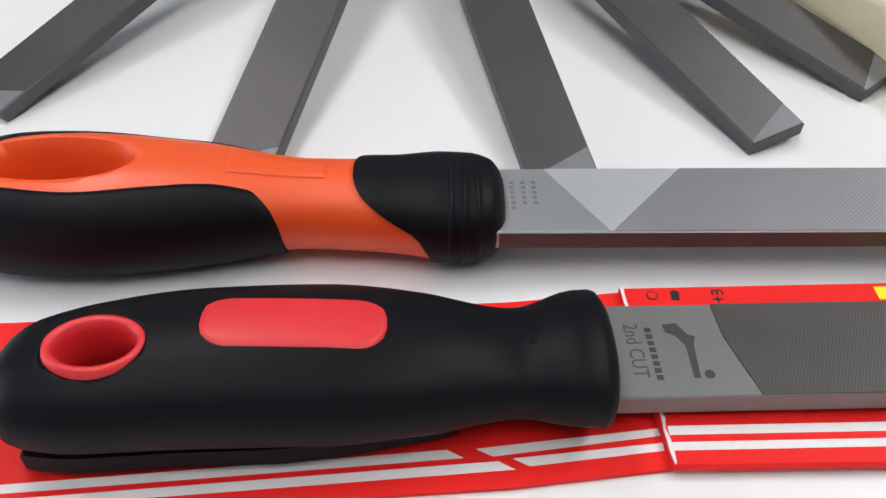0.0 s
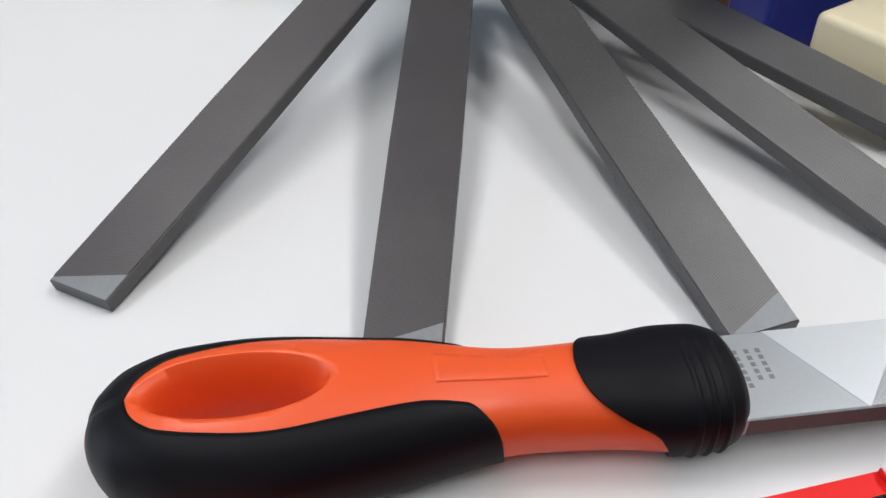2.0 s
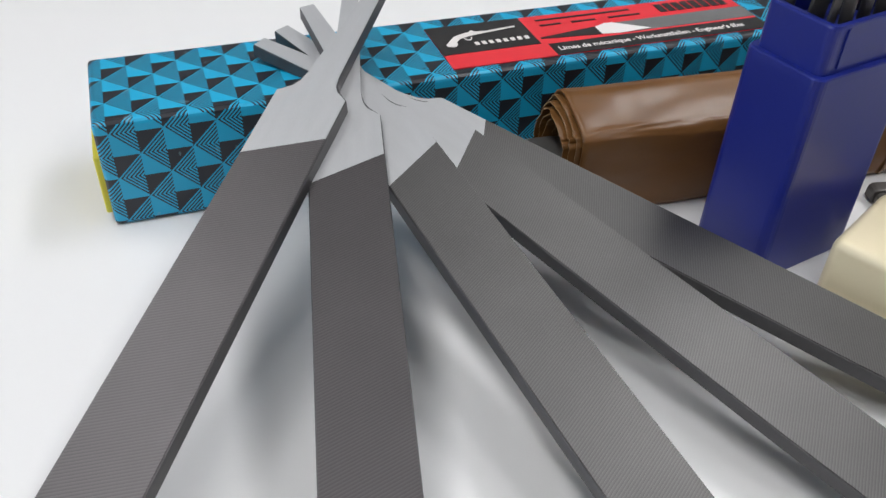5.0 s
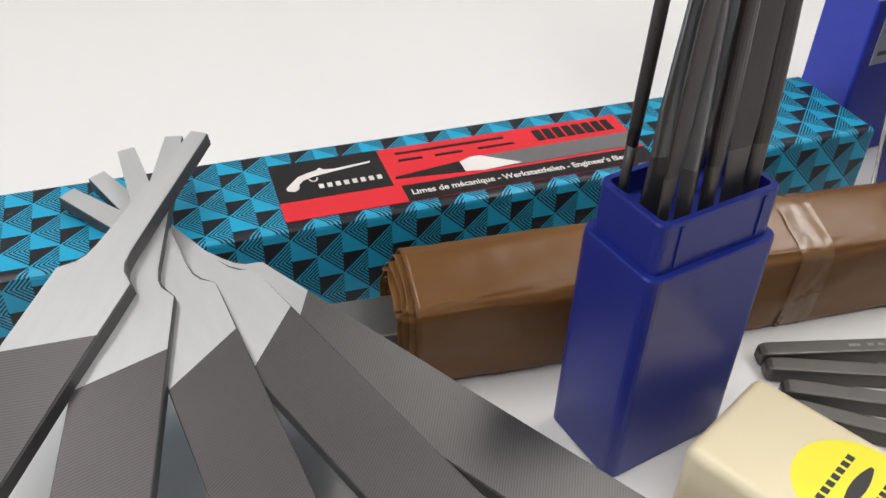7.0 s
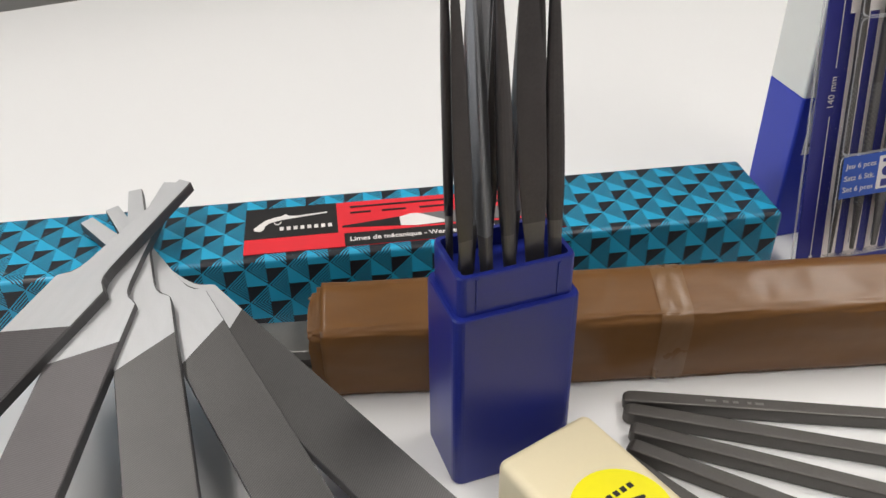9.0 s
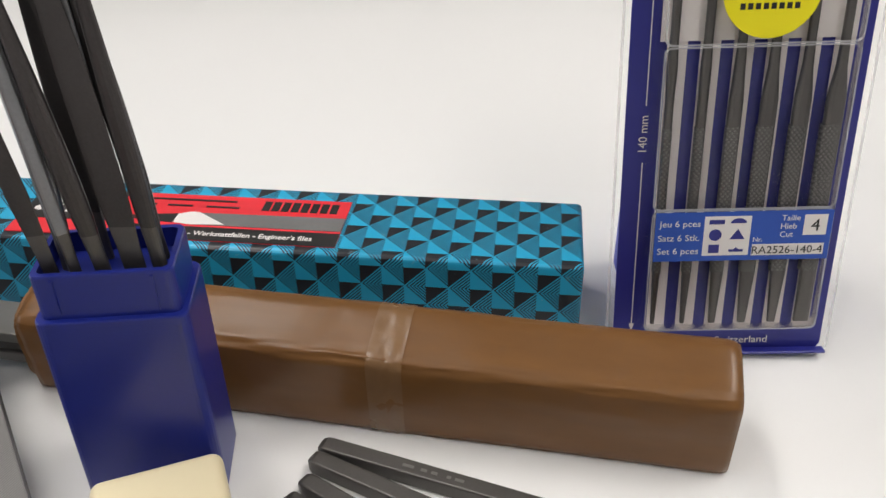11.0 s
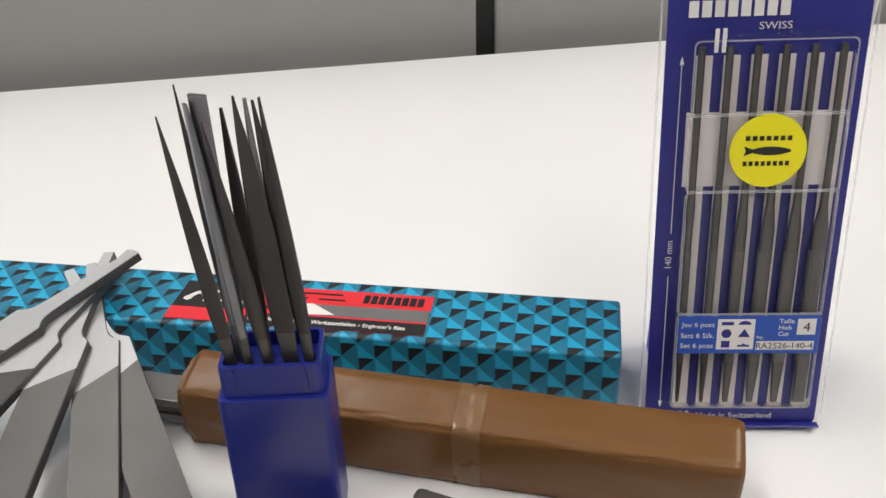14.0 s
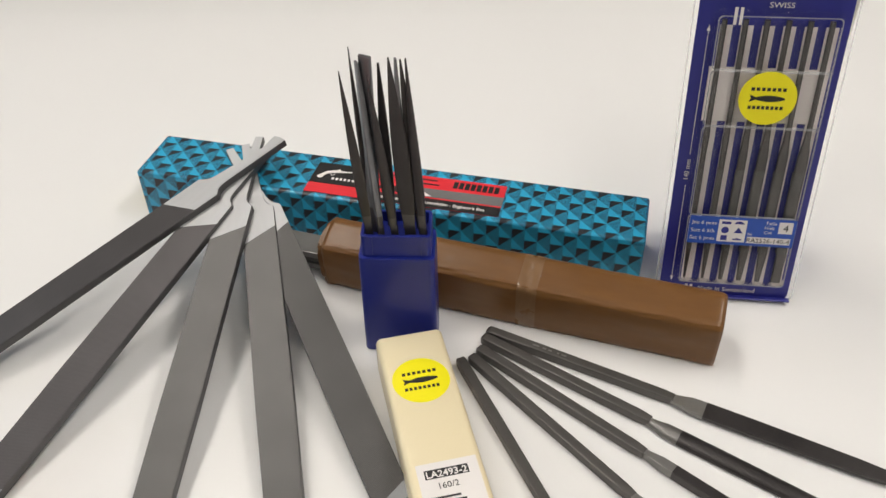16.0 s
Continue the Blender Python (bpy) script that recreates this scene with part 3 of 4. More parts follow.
# ---- blue stand with needle files ----
def stand():
    ang = 11.5
    w, d = 0.0365, 0.0240
    c, s = math.cos(radians(ang)), math.sin(radians(ang))
    fx, fy = 0.1655, -0.0790
    cx, cy = fx + c * w / 2 - s * d / 2, fy + s * w / 2 + c * d / 2
    m = pose(cx, cy, 0, 0, 0, ang)
    h = thing("file_stand", m, "dark blue plastic stand for needle files", "holder")
    r = 0.0028
    rings = []
    for z, k in ((0.0, 1.0), (0.0006, 1.02), (0.0600, 1.0), (0.0617, 0.995), (0.0622, 0.98)):
        rings.append([(x * k, y * k, z) for x, y in rounded(w, d, r)])
    part("body", loft(rings), M_HOLDER, h, smooth=False)
    wi, di = w - 0.0034, d - 0.0034
    outer = rounded(wi, di, 0.0022)
    inn = rounded(wi - 0.0030, di - 0.0030, 0.0014)
    rr = [[(x, y, 0.0618) for x, y in outer], [(x, y, 0.0740) for x, y in outer], [(x * 0.985, y * 0.985, 0.0746) for x, y in outer], [(x, y, 0.0746) for x, y in inn], [(x, y, 0.0690) for x, y in inn]]
    part("collar", loft(rr), M_HOLDER, h)
    for gx in (-0.0115, 0.0115):
        part("rib", slab(gx - 0.0004, gx + 0.0004, -di / 2 - 0.0004, -di / 2 + 0.0003, 0.0635, 0.0735), M_HOLDER, h)
    # needle files: base x, y in the collar, tip x, y, z, section, turn, material
    files = [(-0.0122, -0.0054, -0.0186, -0.0122, 0.1612, "half", 8, M_NEEDLE), (-0.0068, -0.0056, -0.0124, -0.0050, 0.1618, "square", 32, M_NGLINT),
             (-0.0002, -0.0054, -0.0078, -0.0085, 0.1575, "taper", 12, M_NEEDLE), (0.0070, -0.0054, 0.0006, -0.0040, 0.1632, "leaf", -4, M_NEEDLE),
             (0.0128, -0.0052, 0.0075, -0.0030, 0.1622, "taper", -14, M_NEEDLE), (-0.0128, 0.0066, -0.0160, 0.0004, 0.1655, "round", 0, M_NEEDLE),
             (-0.0104, 0.0006, -0.0088, -0.0046, 0.1642, "wide", -22, M_NGLINT), (0.0040, 0.0040, 0.0032, -0.0012, 0.1612, "square", 15, M_NGLINT),
             (0.0110, 0.0034, 0.0052, -0.0008, 0.1606, "flat", 10, M_NEEDLE), (-0.0030, 0.0052, -0.0042, 0.0010, 0.1580, "flat", -10, M_NEEDLE)]
    # width, thickness, width left at the tip, where the taper starts
    shapes = {"flat": (0.0052, 0.0017, 0.15, 0.45), "round": (0.0026, 0.0026, 0.10, 0.55), "square": (0.0036, 0.0036, 0.30, 0.50), "wide": (0.0062, 0.0017, 0.92, 0.60),
              "leaf": (0.0074, 0.0024, 0.08, 0.50), "half": (0.0048, 0.0022, 0.08, 0.40), "taper": (0.0050, 0.0030, 0.08, 0.35)}
    for bx, by, tx, ty, zt, kind, turn, steel in files:
        wa, wb, end, start = shapes[kind]
        f = thing("needle_file", m @ pose(bx, by, 0.0), "slim dark steel needle file standing in the blue stand", "file", "needle files in the stand")
        rings = []
        n = 16
        soft = 0.4 if kind in ("flat", "square", "wide") else 0.8
        tc, ts = math.cos(radians(turn)), math.sin(radians(turn))
        for i in range(19):
            u = i / 18
            z = 0.068 + (zt - 0.068) * u
            k = 1.0 if u < start else 1 - (1 - end) * ((u - start) / (1 - start)) ** 1.5
            k *= min(1.0, 0.72 + 0.28 * max(0.0, (u - 0.10) / 0.16))
            ring = []
            for q in range(n):
                th = 2 * math.pi * (q + 0.5) / n
                px = wa / 2 * k * math.copysign(abs(math.cos(th)) ** soft, math.cos(th))
                py = wb / 2 * (0.45 + 0.55 * k) * math.copysign(abs(math.sin(th)) ** soft, math.sin(th))
                if kind in ("leaf", "half") and py < 0:
                    py *= 0.25
                ring.append((px * tc - py * ts + (tx - bx) * u, px * ts + py * tc + (ty - by) * u, z))
            rings.append(ring)
        part("shank", loft(rings[:4]), M_SHANK, f, "smooth paler shank", smooth=kind == "round")
        part("file_blade", loft(rings[3:]), steel, f, "dark cut blade", smooth=kind == "round")
    return h


stand()


# ---- cream case ----
def cream_case():
    """Local x along the width, y towards the far end, top at 0.0225."""
    ang = math.degrees(math.atan2(0.0144, 0.0290))
    w, L, h = 0.0330, 0.165, 0.0225
    c, s = math.cos(radians(ang)), math.sin(radians(ang))
    ex, ey = 0.1748, -0.0903  # far corner of the top
    m = pose(ex, ey, 0, 0, 0, ang) @ pose(w / 2, 0, 0)
    k = thing("file_case", m, "cream plastic file case with a round yellow sticker", "case")
    part("shell", slab(-w / 2, w / 2, -L, 0, 0, h, 0.0030, 6), M_CREAM, k, smooth=True)
    part("seam", slab(-w / 2 - 0.00015, w / 2 + 0.00015, -0.100, -0.0993, 0.003, h - 0.003), M_WHITE, k)
    z = h + 0.0001
    st = part("sticker", plate(disc(0.0085 - 0.0085, -0.0320, 0.0135), h, z), M_YELLOW, k, "round yellow sticker")
    fish_emblem(st, 0.0, -0.0320, z, 0.0135)
    lb = part("paper_label", slab(-0.0125, 0.0140, -0.150, -0.0785, h, z), M_WHITE, k, "white paper label")
    part("black_field", slab(-0.0095, 0.0095, -0.0865, -0.0820, z, z + 0.0001), M_INK, lb)
    lettering("LA2493-2", -0.0088, -0.0860, z + 0.0002, 0.0046, M_WHITE, lb, width=0.0176, bold=0.00008)
    lettering("160/2", -0.0045, -0.0918, z + 0.0001, 0.0042, M_INK, lb, width=0.0085)
    for i in range(4):
        strip(-0.0095, 0.0035 + 0.002 * (i % 2), -0.0965 - 0.0022 * i, -0.0955 - 0.0022 * i, z, M_INK, lb)
    return k


def fish_emblem(parent, cx, cy, z, r):
    """Plain shapes in place of the maker's mark: two dark bars and a long dark spindle."""
    k = r / 0.0135
    pts = []
    for i in range(15):
        u = i / 14
        pts.append((cx + k * (-0.0055 + 0.0135 * u), cy + k * 0.0016 * math.sin(math.pi * min(u * 0.85 + 0.1, 1)) ** 0.8))
    low = [(x, 2 * cy - y) for x, y in pts[::-1]]
    part("emblem", plate(pts + low + [(cx - k * 0.0085, cy - k * 0.0018), (cx - k * 0.0078, cy), (cx - k * 0.0085, cy + k * 0.0018)], z, z + 0.0001), M_INK, parent)
    blocks(cx - 0.0082 * k, cx + 0.0088 * k, cy + 0.0038 * k, cy + 0.0055 * k, z, 7, M_INK, parent, 0.35)
    blocks(cx - 0.0085 * k, cx + 0.0085 * k, cy - 0.0055 * k, cy - 0.0038 * k, z, 8, M_INK, parent, 0.35)


cream_case()


# ---- loose handled needle files, spread like keys ----
def key_file(tip, way, shank, kind, length=0.215):
    ang = math.degrees(math.atan2(way[1] - tip[1], way[0] - tip[0]))
    f = thing("escapement_file", pose(tip[0], tip[1], 0, 0, 0, ang), "grey steel escapement file with a square shank lying flat", "file", "spread escapement files")
    a = 0.0026
    # square shank with a rounded end
    rings = []
    for x, k in ((0.0, 0.55), (0.0006, 0.8), (0.0018, 0.96), (0.0035, 1.0), (shank * 0.5, 1.0), (shank - 0.006, 0.95), (shank, 0.80)):
        rings.append([(x, y * k, 0.0027 + zz * k) for y, zz in rounded(2 * a, 2 * a, 0.0006, 2)])
    part("shank", loft(rings), M_SHANK, f)
    if kind == "flat":  # unreadable stamped marks
        for x, long in ((0.026, 0.0034), (0.0315, 0.0018), (0.0346, 0.0018), (0.0392, 0.0012), (0.0416, 0.0026)):
            strip(x, x + long, -0.0005, 0.0005, 0.0053, M_NECK, f, "stamp")
    w, t = {"flat": (0.0095, 0.0026), "half": (0.0090, 0.0034), "square": (0.0052, 0.0050), "three": (0.0062, 0.0050), "round": (0.0050, 0.0050)}[kind]
    prof = rounded(w, t, 0.0004, 2) if kind != "half" else [(w / 2 * math.cos(radians(q)), -t / 2 + t * math.sin(radians(q))) for q in range(0, 181, 15)]
    neck = []
    for x, k in ((shank - 0.001, 0.5), (shank + 0.004, 0.72), (shank + 0.008, 0.97), (shank + 0.015, 1.0)):
        neck.append([(x, y * k, 0.0027 + zz * (0.6 + 0.4 * k)) for y, zz in prof])
    part("neck", loft(neck), M_NECK, f, "paler ground neck")
    bl = []
    for x, k in ((shank + 0.015, 1.015), (shank + 0.04, 1.015), (length - 0.03, 0.9), (length, 0.55)):
        bl.append([(x, y * k, 0.0027 + zz * k) for y, zz in prof])
    part("file_blade", loft(bl), M_NEEDLE, f, "darker blade cut with very fine teeth")


key_file((0.2243, -0.0548), (0.3213, -0.0799), 0.1000, "flat")
key_file((0.2228, -0.0600), (0.3115, -0.0960), 0.0950, "half")
key_file((0.2222, -0.0682), (0.3007, -0.1103), 0.0990, "square")
key_file((0.2196, -0.0745), (0.3079, -0.1410), 0.1080, "three")
key_file((0.2146, -0.0775), (0.2688, -0.1505), 0.1050, "round")


# ---- blister card on its folded stand ----
def blister_card():
    u = Vector((0.9954, 0.0960, 0.0)).normalized()
    back = Vector((-u.y, u.x, 0))
    a = radians(8.5)
    v = Vector((0, 0, 1)) * math.cos(a) + back * math.sin(a)
    q = radians(2.3)  # the card stands slightly askew
    u2, v2 = u * math.cos(q) + v * math.sin(q) * 0.0, v
    n = u2.cross(v2)
    m = Matrix((u2, v2, n)).transposed().to_4x4()
    m.translation = Vector((0.3106, -0.0010, 0.0004))
    m = m @ pose(0, 0, 0, 0, 0, math.degrees(q) * 0.6)
    W_, H_ = 0.0680, 0.196
    c = thing("blister_card", m, "blue blister card holding six needle files, standing upright", "blister pack")
    part("card", plate([(x + W_ / 2, y + H_ / 2) for x, y in rounded(W_, H_, 0.003)], -0.0006, 0.0), M_CARD, c)
    z = 0.00005
    us = [0.0118 + 0.0094 * i for i in range(6)]
    for k, x in enumerate(us):
        part("white_stripe", slab(x - 0.0012, x + 0.0045, 0.0085, 0.150, z, z + 0.0002), M_STRIPE, c)
    # card band across the upper third
    part("band", slab(0.0085, 0.0633, 0.1025, 0.1300, z + 0.0002, z + 0.0004), M_PINK, c, "bare white card band")
    # tray edges of the clear blister
    D = 0.0058
    shell = loft([[(x + 0.0358, y + 0.0835, zz) for x, y in rounded(0.0555 + g, 0.1455 + g, 0.003)] for zz, g in ((0.0002, 0.0030), (0.0006, 0.0004), (D - 0.0005, -0.0006), (D, -0.0018))], caps=False)
    shell.verts.ensure_lookup_table()
    shell.faces.new(shell.verts[-24:])
    bl = part("blister", shell, M_CLEAR, c, "clear plastic blister")
    bl.visible_shadow = False

    def channel(name, xa, xb, ya, yb):
        """A raised open channel of the clear film."""
        bm = bmesh.new()
        vs = [[bm.verts.new((x, y, zc)) for x, zc in ((xa, D), (xa + 0.0002, D + 0.0007), (xb - 0.0002, D + 0.0007), (xb, D))] for y in (ya, yb)]
        for i in range(3):
            bm.faces.new((vs[0][i], vs[0][i + 1], vs[1][i + 1], vs[1][i]))
        part(name, bm, M_CLEAR, bl).visible_shadow = False

    for x in us[:-1]:
        channel("ridge", x + 0.0034, x + 0.0050, 0.053, 0.100)
        channel("ridge", x + 0.0034, x + 0.0050, 0.1315, 0.153)
        channel("peg", x + 0.0034, x + 0.0052, 0.0170, 0.0235)
    def rim(name, pts, zr, wide, parent_):
        """A narrow flat rim along a closed outline, painted pale as an edge highlight."""
        bm = bmesh.new()
        cxm, cym = sum(p[0] for p in pts) / len(pts), sum(p[1] for p in pts) / len(pts)
        a = [bm.verts.new((x, y, zr)) for x, y in pts]
        b = []
        for x, y in pts:
            b.append(bm.verts.new((x - math.copysign(wide, x - cxm), y - math.copysign(wide, y - cym), zr)))
        for i in range(len(pts)):
            j = (i + 1) % len(pts)
            bm.faces.new((a[i], a[j], b[j], b[i]))
        part(name, bm, M_FILMGLINT, parent_)

    # pale outlines stand for the highlights along the film's edges
    for va, vb in ((0.0112, 0.0530), (0.0530, 0.1020), (0.1022, 0.1302), (0.1304, 0.1560)):
        rim("rim_highlight", [(x + 0.0358, y + (va + vb) / 2) for x, y in rounded(0.0545, vb - va, 0.002)], D + 0.0003, 0.0005, bl)
    rim("rim_highlight", [(x + W_ / 2, y + H_ / 2) for x, y in rounded(W_ + 0.0052, H_ + 0.004, 0.004)], 0.0002, 0.0009, c)
    bm = bmesh.new()
    bm.faces.new([bm.verts.new((x + W_ / 2, y + H_ / 2, -0.0003)) for x, y in rounded(W_ + 0.0052, H_ + 0.004, 0.004)])
    part("wing", bm, M_CLEAR, c, "clear outer film of the pack").visible_shadow = False
    # six files in the blister: slim shank above, wider cut blade below
    kinds = [(0.0024, 0.0024), (0.0028, 0.0026), (0.0040, 0.0022), (0.0048, 0.0022), (0.0048, 0.0024), (0.0054, 0.0024)]
    for k, (x, (bw, bt)) in enumerate(zip(us, kinds)):
        f = part("card_file", loft([[(x + px * g + 0.0001 * k, y, 0.0030 + pz * h2) for px, pz in rounded(1.0, 1.0, 0.3, 2)] for y, g, h2 in ((0.0125, bw * (0.5 if k < 5 else 0.9), 0.0012), (0.030, bw * 0.92, bt), (0.072, bw, bt), (0.086, bw, bt), (0.095, 0.0030, 0.0024), (0.103, 0.0024, 0.0024), (0.1535, 0.0024, 0.0024))]), M_CFILE, c, "dark needle file in the blister")
        part("cut_teeth", loft([[(x + px * (bw + 0.0002), y, 0.0030 + pz * (bt + 0.0002)) for px, pz in rounded(1.0, 1.0, 0.3, 2)] for y in (0.031, 0.078)]), M_CTEETH, f, "coarser cut teeth" if k in (0, 4) else "")
    part("folded_lip", slab(0.0015, 0.0690, 0.0001, 0.0011, 0.0002, 0.0036, 0.0003, 1), M_CARD, c, "blue lip folded forward at the foot")
    # stickers and print
    zt = D + 0.0006
    lb = part("blue_sticker", slab(0.0097, 0.0628, 0.0362, 0.0524, zt - 0.0002, zt), M_LBLUE, c, "blue sticker with size and cut")
    e = 0.0001
    for txt, yy in (("Jeu 6 pces", 0.0478), ("Satz 6 Stk.", 0.0431), ("Set 6 pces", 0.0387)):
        lettering(txt, 0.0108, yy, zt + e, 0.0029, M_WHITE, lb, width=0.0125)
    sq = part("white_square", slab(0.0245, 0.0385, 0.0380, 0.0510, zt, zt + e), M_WHITE, lb)
    zz = zt + e
    for cxx, cyy, kind in ((0.0282, 0.0492, "bar"), (0.0347, 0.0487, "half"), (0.0280, 0.0449, "disc"), (0.0347, 0.0449, "tri"), (0.0279, 0.0403, "box"), (0.0347, 0.0398, "barr")):
        if kind == "bar":
            o = [(cxx - 0.0023, cyy - 0.0007), (cxx + 0.0023, cyy - 0.0007), (cxx + 0.0023, cyy + 0.0007), (cxx - 0.0023, cyy + 0.0007)]
        elif kind == "half":
            o = [(cxx + 0.0024 * math.cos(radians(g)), cyy + 0.0016 * math.sin(radians(g))) for g in range(0, 181, 15)]
        elif kind == "disc":
            o = disc(cxx, cyy, 0.0019, 24)
        elif kind == "tri":
            o = [(cxx - 0.0023, cyy - 0.0015), (cxx + 0.0023, cyy - 0.0015), (cxx, cyy + 0.0019)]
        elif kind == "box":
            o = [(cxx - 0.0016, cyy - 0.0014), (cxx + 0.0016, cyy - 0.0014), (cxx + 0.0016, cyy + 0.0014), (cxx - 0.0016, cyy + 0.0014)]
        else:
            o = [(cxx - 0.0022, cyy - 0.0006), (cxx + 0.0022, cyy - 0.0006), (cxx + 0.0022, cyy + 0.0002), (cxx + 0.0008, cyy + 0.0002), (cxx, cyy + 0.0009), (cxx - 0.0008, cyy + 0.0002), (cxx - 0.0022, cyy + 0.0002)]
        part("section_mark", plate(o, zz, zz + e), M_CARD, lb)
    for txt, yy in (("Taille", 0.0492), ("Hieb", 0.0465), ("Cut", 0.0438)):
        lettering(txt, 0.0475, yy, zt + e, 0.0026, M_WHITE, lb)
    part("white_square", slab(0.0543, 0.0612, 0.0443, 0.0510, zt, zt + e), M_WHITE, lb)
    lettering("4", 0.0565, 0.0457, zt + 2 * e, 0.0056, M_INK, lb)
    lettering("Nr.", 0.0396, 0.0424, zt + e, 0.0022, M_WHITE, lb)
    part("white_square", slab(0.0395, 0.0612, 0.0378, 0.0415, zt, zt + e), M_WHITE, lb)
    lettering("RA2526-140-4", 0.0396, 0.0384, zt + 2 * e, 0.0036, M_INK, lb, width=0.0212)
    st = part("yellow_sticker", plate(disc(0.0364, 0.1172, 0.0133), zt - 0.0002, zt), M_YELLOW, c, "round yellow sticker")
    fish_emblem(st, 0.0364, 0.1172, zt, 0.0133)
    zp = 0.0004
    lettering("Made in Switzerland", 0.0205, 0.0030, zp, 0.0036, M_WHITE, c, width=0.0300)
    lettering("140 mm", 0.0066, 0.0700, zp, 0.0036, M_WHITE, c, turn=90, width=0.0110)
    part("dimension_line", slab(0.0056, 0.0059, 0.0100, 0.0665, zp - 0.0001, zp), M_WHITE, c)
    part("dimension_line", slab(0.0056, 0.0059, 0.0840, 0.1475, zp - 0.0001, zp), M_WHITE, c)
    part("arrow_head", plate([(0.0049, 0.1470), (0.0066, 0.1470), (0.00575, 0.1500)], zp - 0.0001, zp), M_WHITE, c)
    part("arrow_head", plate([(0.0049, 0.0110), (0.00575, 0.0080), (0.0066, 0.0110)], zp - 0.0001, zp), M_WHITE, c)
    for x in (0.0135, 0.0160):
        part("double_bar", slab(x, x + 0.0014, 0.0022, 0.0062, zp - 0.0001, zp), M_WHITE, c)
        part("double_bar", slab(x + 0.0015, x + 0.0029, 0.1520, 0.1600, zp + 0.0060, zp + 0.0061), M_WHITE, c)
    # plain white shapes in place of the maker's name
    blocks(0.0070, 0.0418, 0.1630, 0.1685, zp, 8, M_WHITE, c, 0.25)
    lettering("SWISS", 0.0310, 0.1585, zp, 0.0036, M_WHITE, c, width=0.0110)
    return c


def carton():
    """Tall box that the card leans against: blue below, white above."""
    w, d, h, zb, r = 0.0600, 0.0235, 0.188, 0.0630, 0.0012
    k = thing("carton", pose(0.3160, 0.0305, 0, 0, 0, 5.5), "blue and white cardboard box standing behind the blister card", "box")

    def tube(za, zc):
        return loft([[(x + w / 2, y + d / 2, z) for x, y in rounded(w - g, d - g, r, 4)] for z, g in ((za, 0.0006), (za + 0.0004, 0.0), (zc - 0.0004, 0.0), (zc, 0.0006))])

    part("lower_part", tube(0.0, zb), M_CARTON, k, "blue printed lower part")
    part("upper_part", tube(zb, h), M_WCARD, k, "white upper part")
    lb = part("paper_label", slab(0.0050, 0.0330, -0.0002, 0.0003, 0.0385, 0.0860), M_LABEL, k, "white paper label")
    for i, (x, ww) in enumerate(((0.0088, 0.0010), (0.0106, 0.0005), (0.0119, 0.0009), (0.0136, 0.0004), (0.0148, 0.0012), (0.0169, 0.0005), (0.0182, 0.0008))):
        part("printed_bar", slab(x, x + ww, -0.0004, 0.0, 0.0490, 0.0620), M_INK, lb)
    for i in range(4):
        part("printed_bar", slab(0.0085, 0.0200 + 0.003 * (i % 2), -0.0004, 0.0, 0.0660 + 0.0040 * i, 0.0675 + 0.0040 * i), M_GREYP, lb)
    part("bottom_print", slab(0.0070, 0.0160, -0.0004, 0.0, 0.0420, 0.0435), M_GREYP, lb)
    return k


M_CARTON = noisy("blue_carton_print", (0.024, 0.046, 0.44), (0.030, 0.055, 0.50), 22, rough=0.42, fine=500, bump=0.03)
M_LABEL = noisy("label_paper", (0.66, 0.66, 0.66), (0.72, 0.72, 0.72), 40, rough=0.6)
carton()
M_CTEETH = cut_steel("card_file_teeth", (0.04, 0.038, 0.038), (0.40, 0.385, 0.375), 0.0011, 40, rough=0.42, second=-40, depth=0.8)
blister_card()


# ---- handled file with an orange and black grip ----
def ring_at(table, s, n=56, power=2.4, grow=0.0):
    """Closed section at s: rows of centre y, centre z, half width, half height."""
    cy, cz, a, b = (curve_at(t, s) for t in table)
    out = []
    for k in range(n):
        th = 2 * math.pi * k / n
        out.append(((a + grow) * math.copysign(abs(math.cos(th)) ** (2 / power), math.cos(th)) + cy, (b + grow) * math.copysign(abs(math.sin(th)) ** (2 / power), math.sin(th)) + cz))
    return out


def patch(table, s0, s1, lo, hi, L, grow, ns=40, nt=24, power=2.4, closed=False):
    """A raised skin over part of a lofted handle, between the angles lo(s) and hi(s) in degrees, with its edges turned in."""
    bm = bmesh.new()
    rows = []
    for i in range(ns + 1):
        s = s0 + (s1 - s0) * i / ns
        cy, cz, a, b = (curve_at(t, s) for t in table)
        row = []
        for j in range(-1, nt + 2):
            f = min(max(j / nt, 0), 1)
            th = radians(lo(s) + (hi(s) - lo(s)) * f)
            g = -0.0006 if j in (-1, nt + 1) or i == 0 or (i == ns and not closed) else grow
            edge = min(f, 1 - f) * nt
            g = g if g < 0 else grow * (1.0 if closed else min(1.0, 0.45 + 0.3 * edge))
            row.append(bm.verts.new((s * L, (a + g) * math.copysign(abs(math.cos(th)) ** (2 / power), math.cos(th)) + cy, (b + g) * math.copysign(abs(math.sin(th)) ** (2 / power), math.sin(th)) + cz)))
        rows.append(row)
    for p, q in zip(rows, rows[1:]):
        for k in range(len(p) - 1):
            bm.faces.new((p[k], p[k + 1], q[k + 1], q[k]))
    if closed:
        bm.faces.new(rows[-1][1:-2])
    return bm


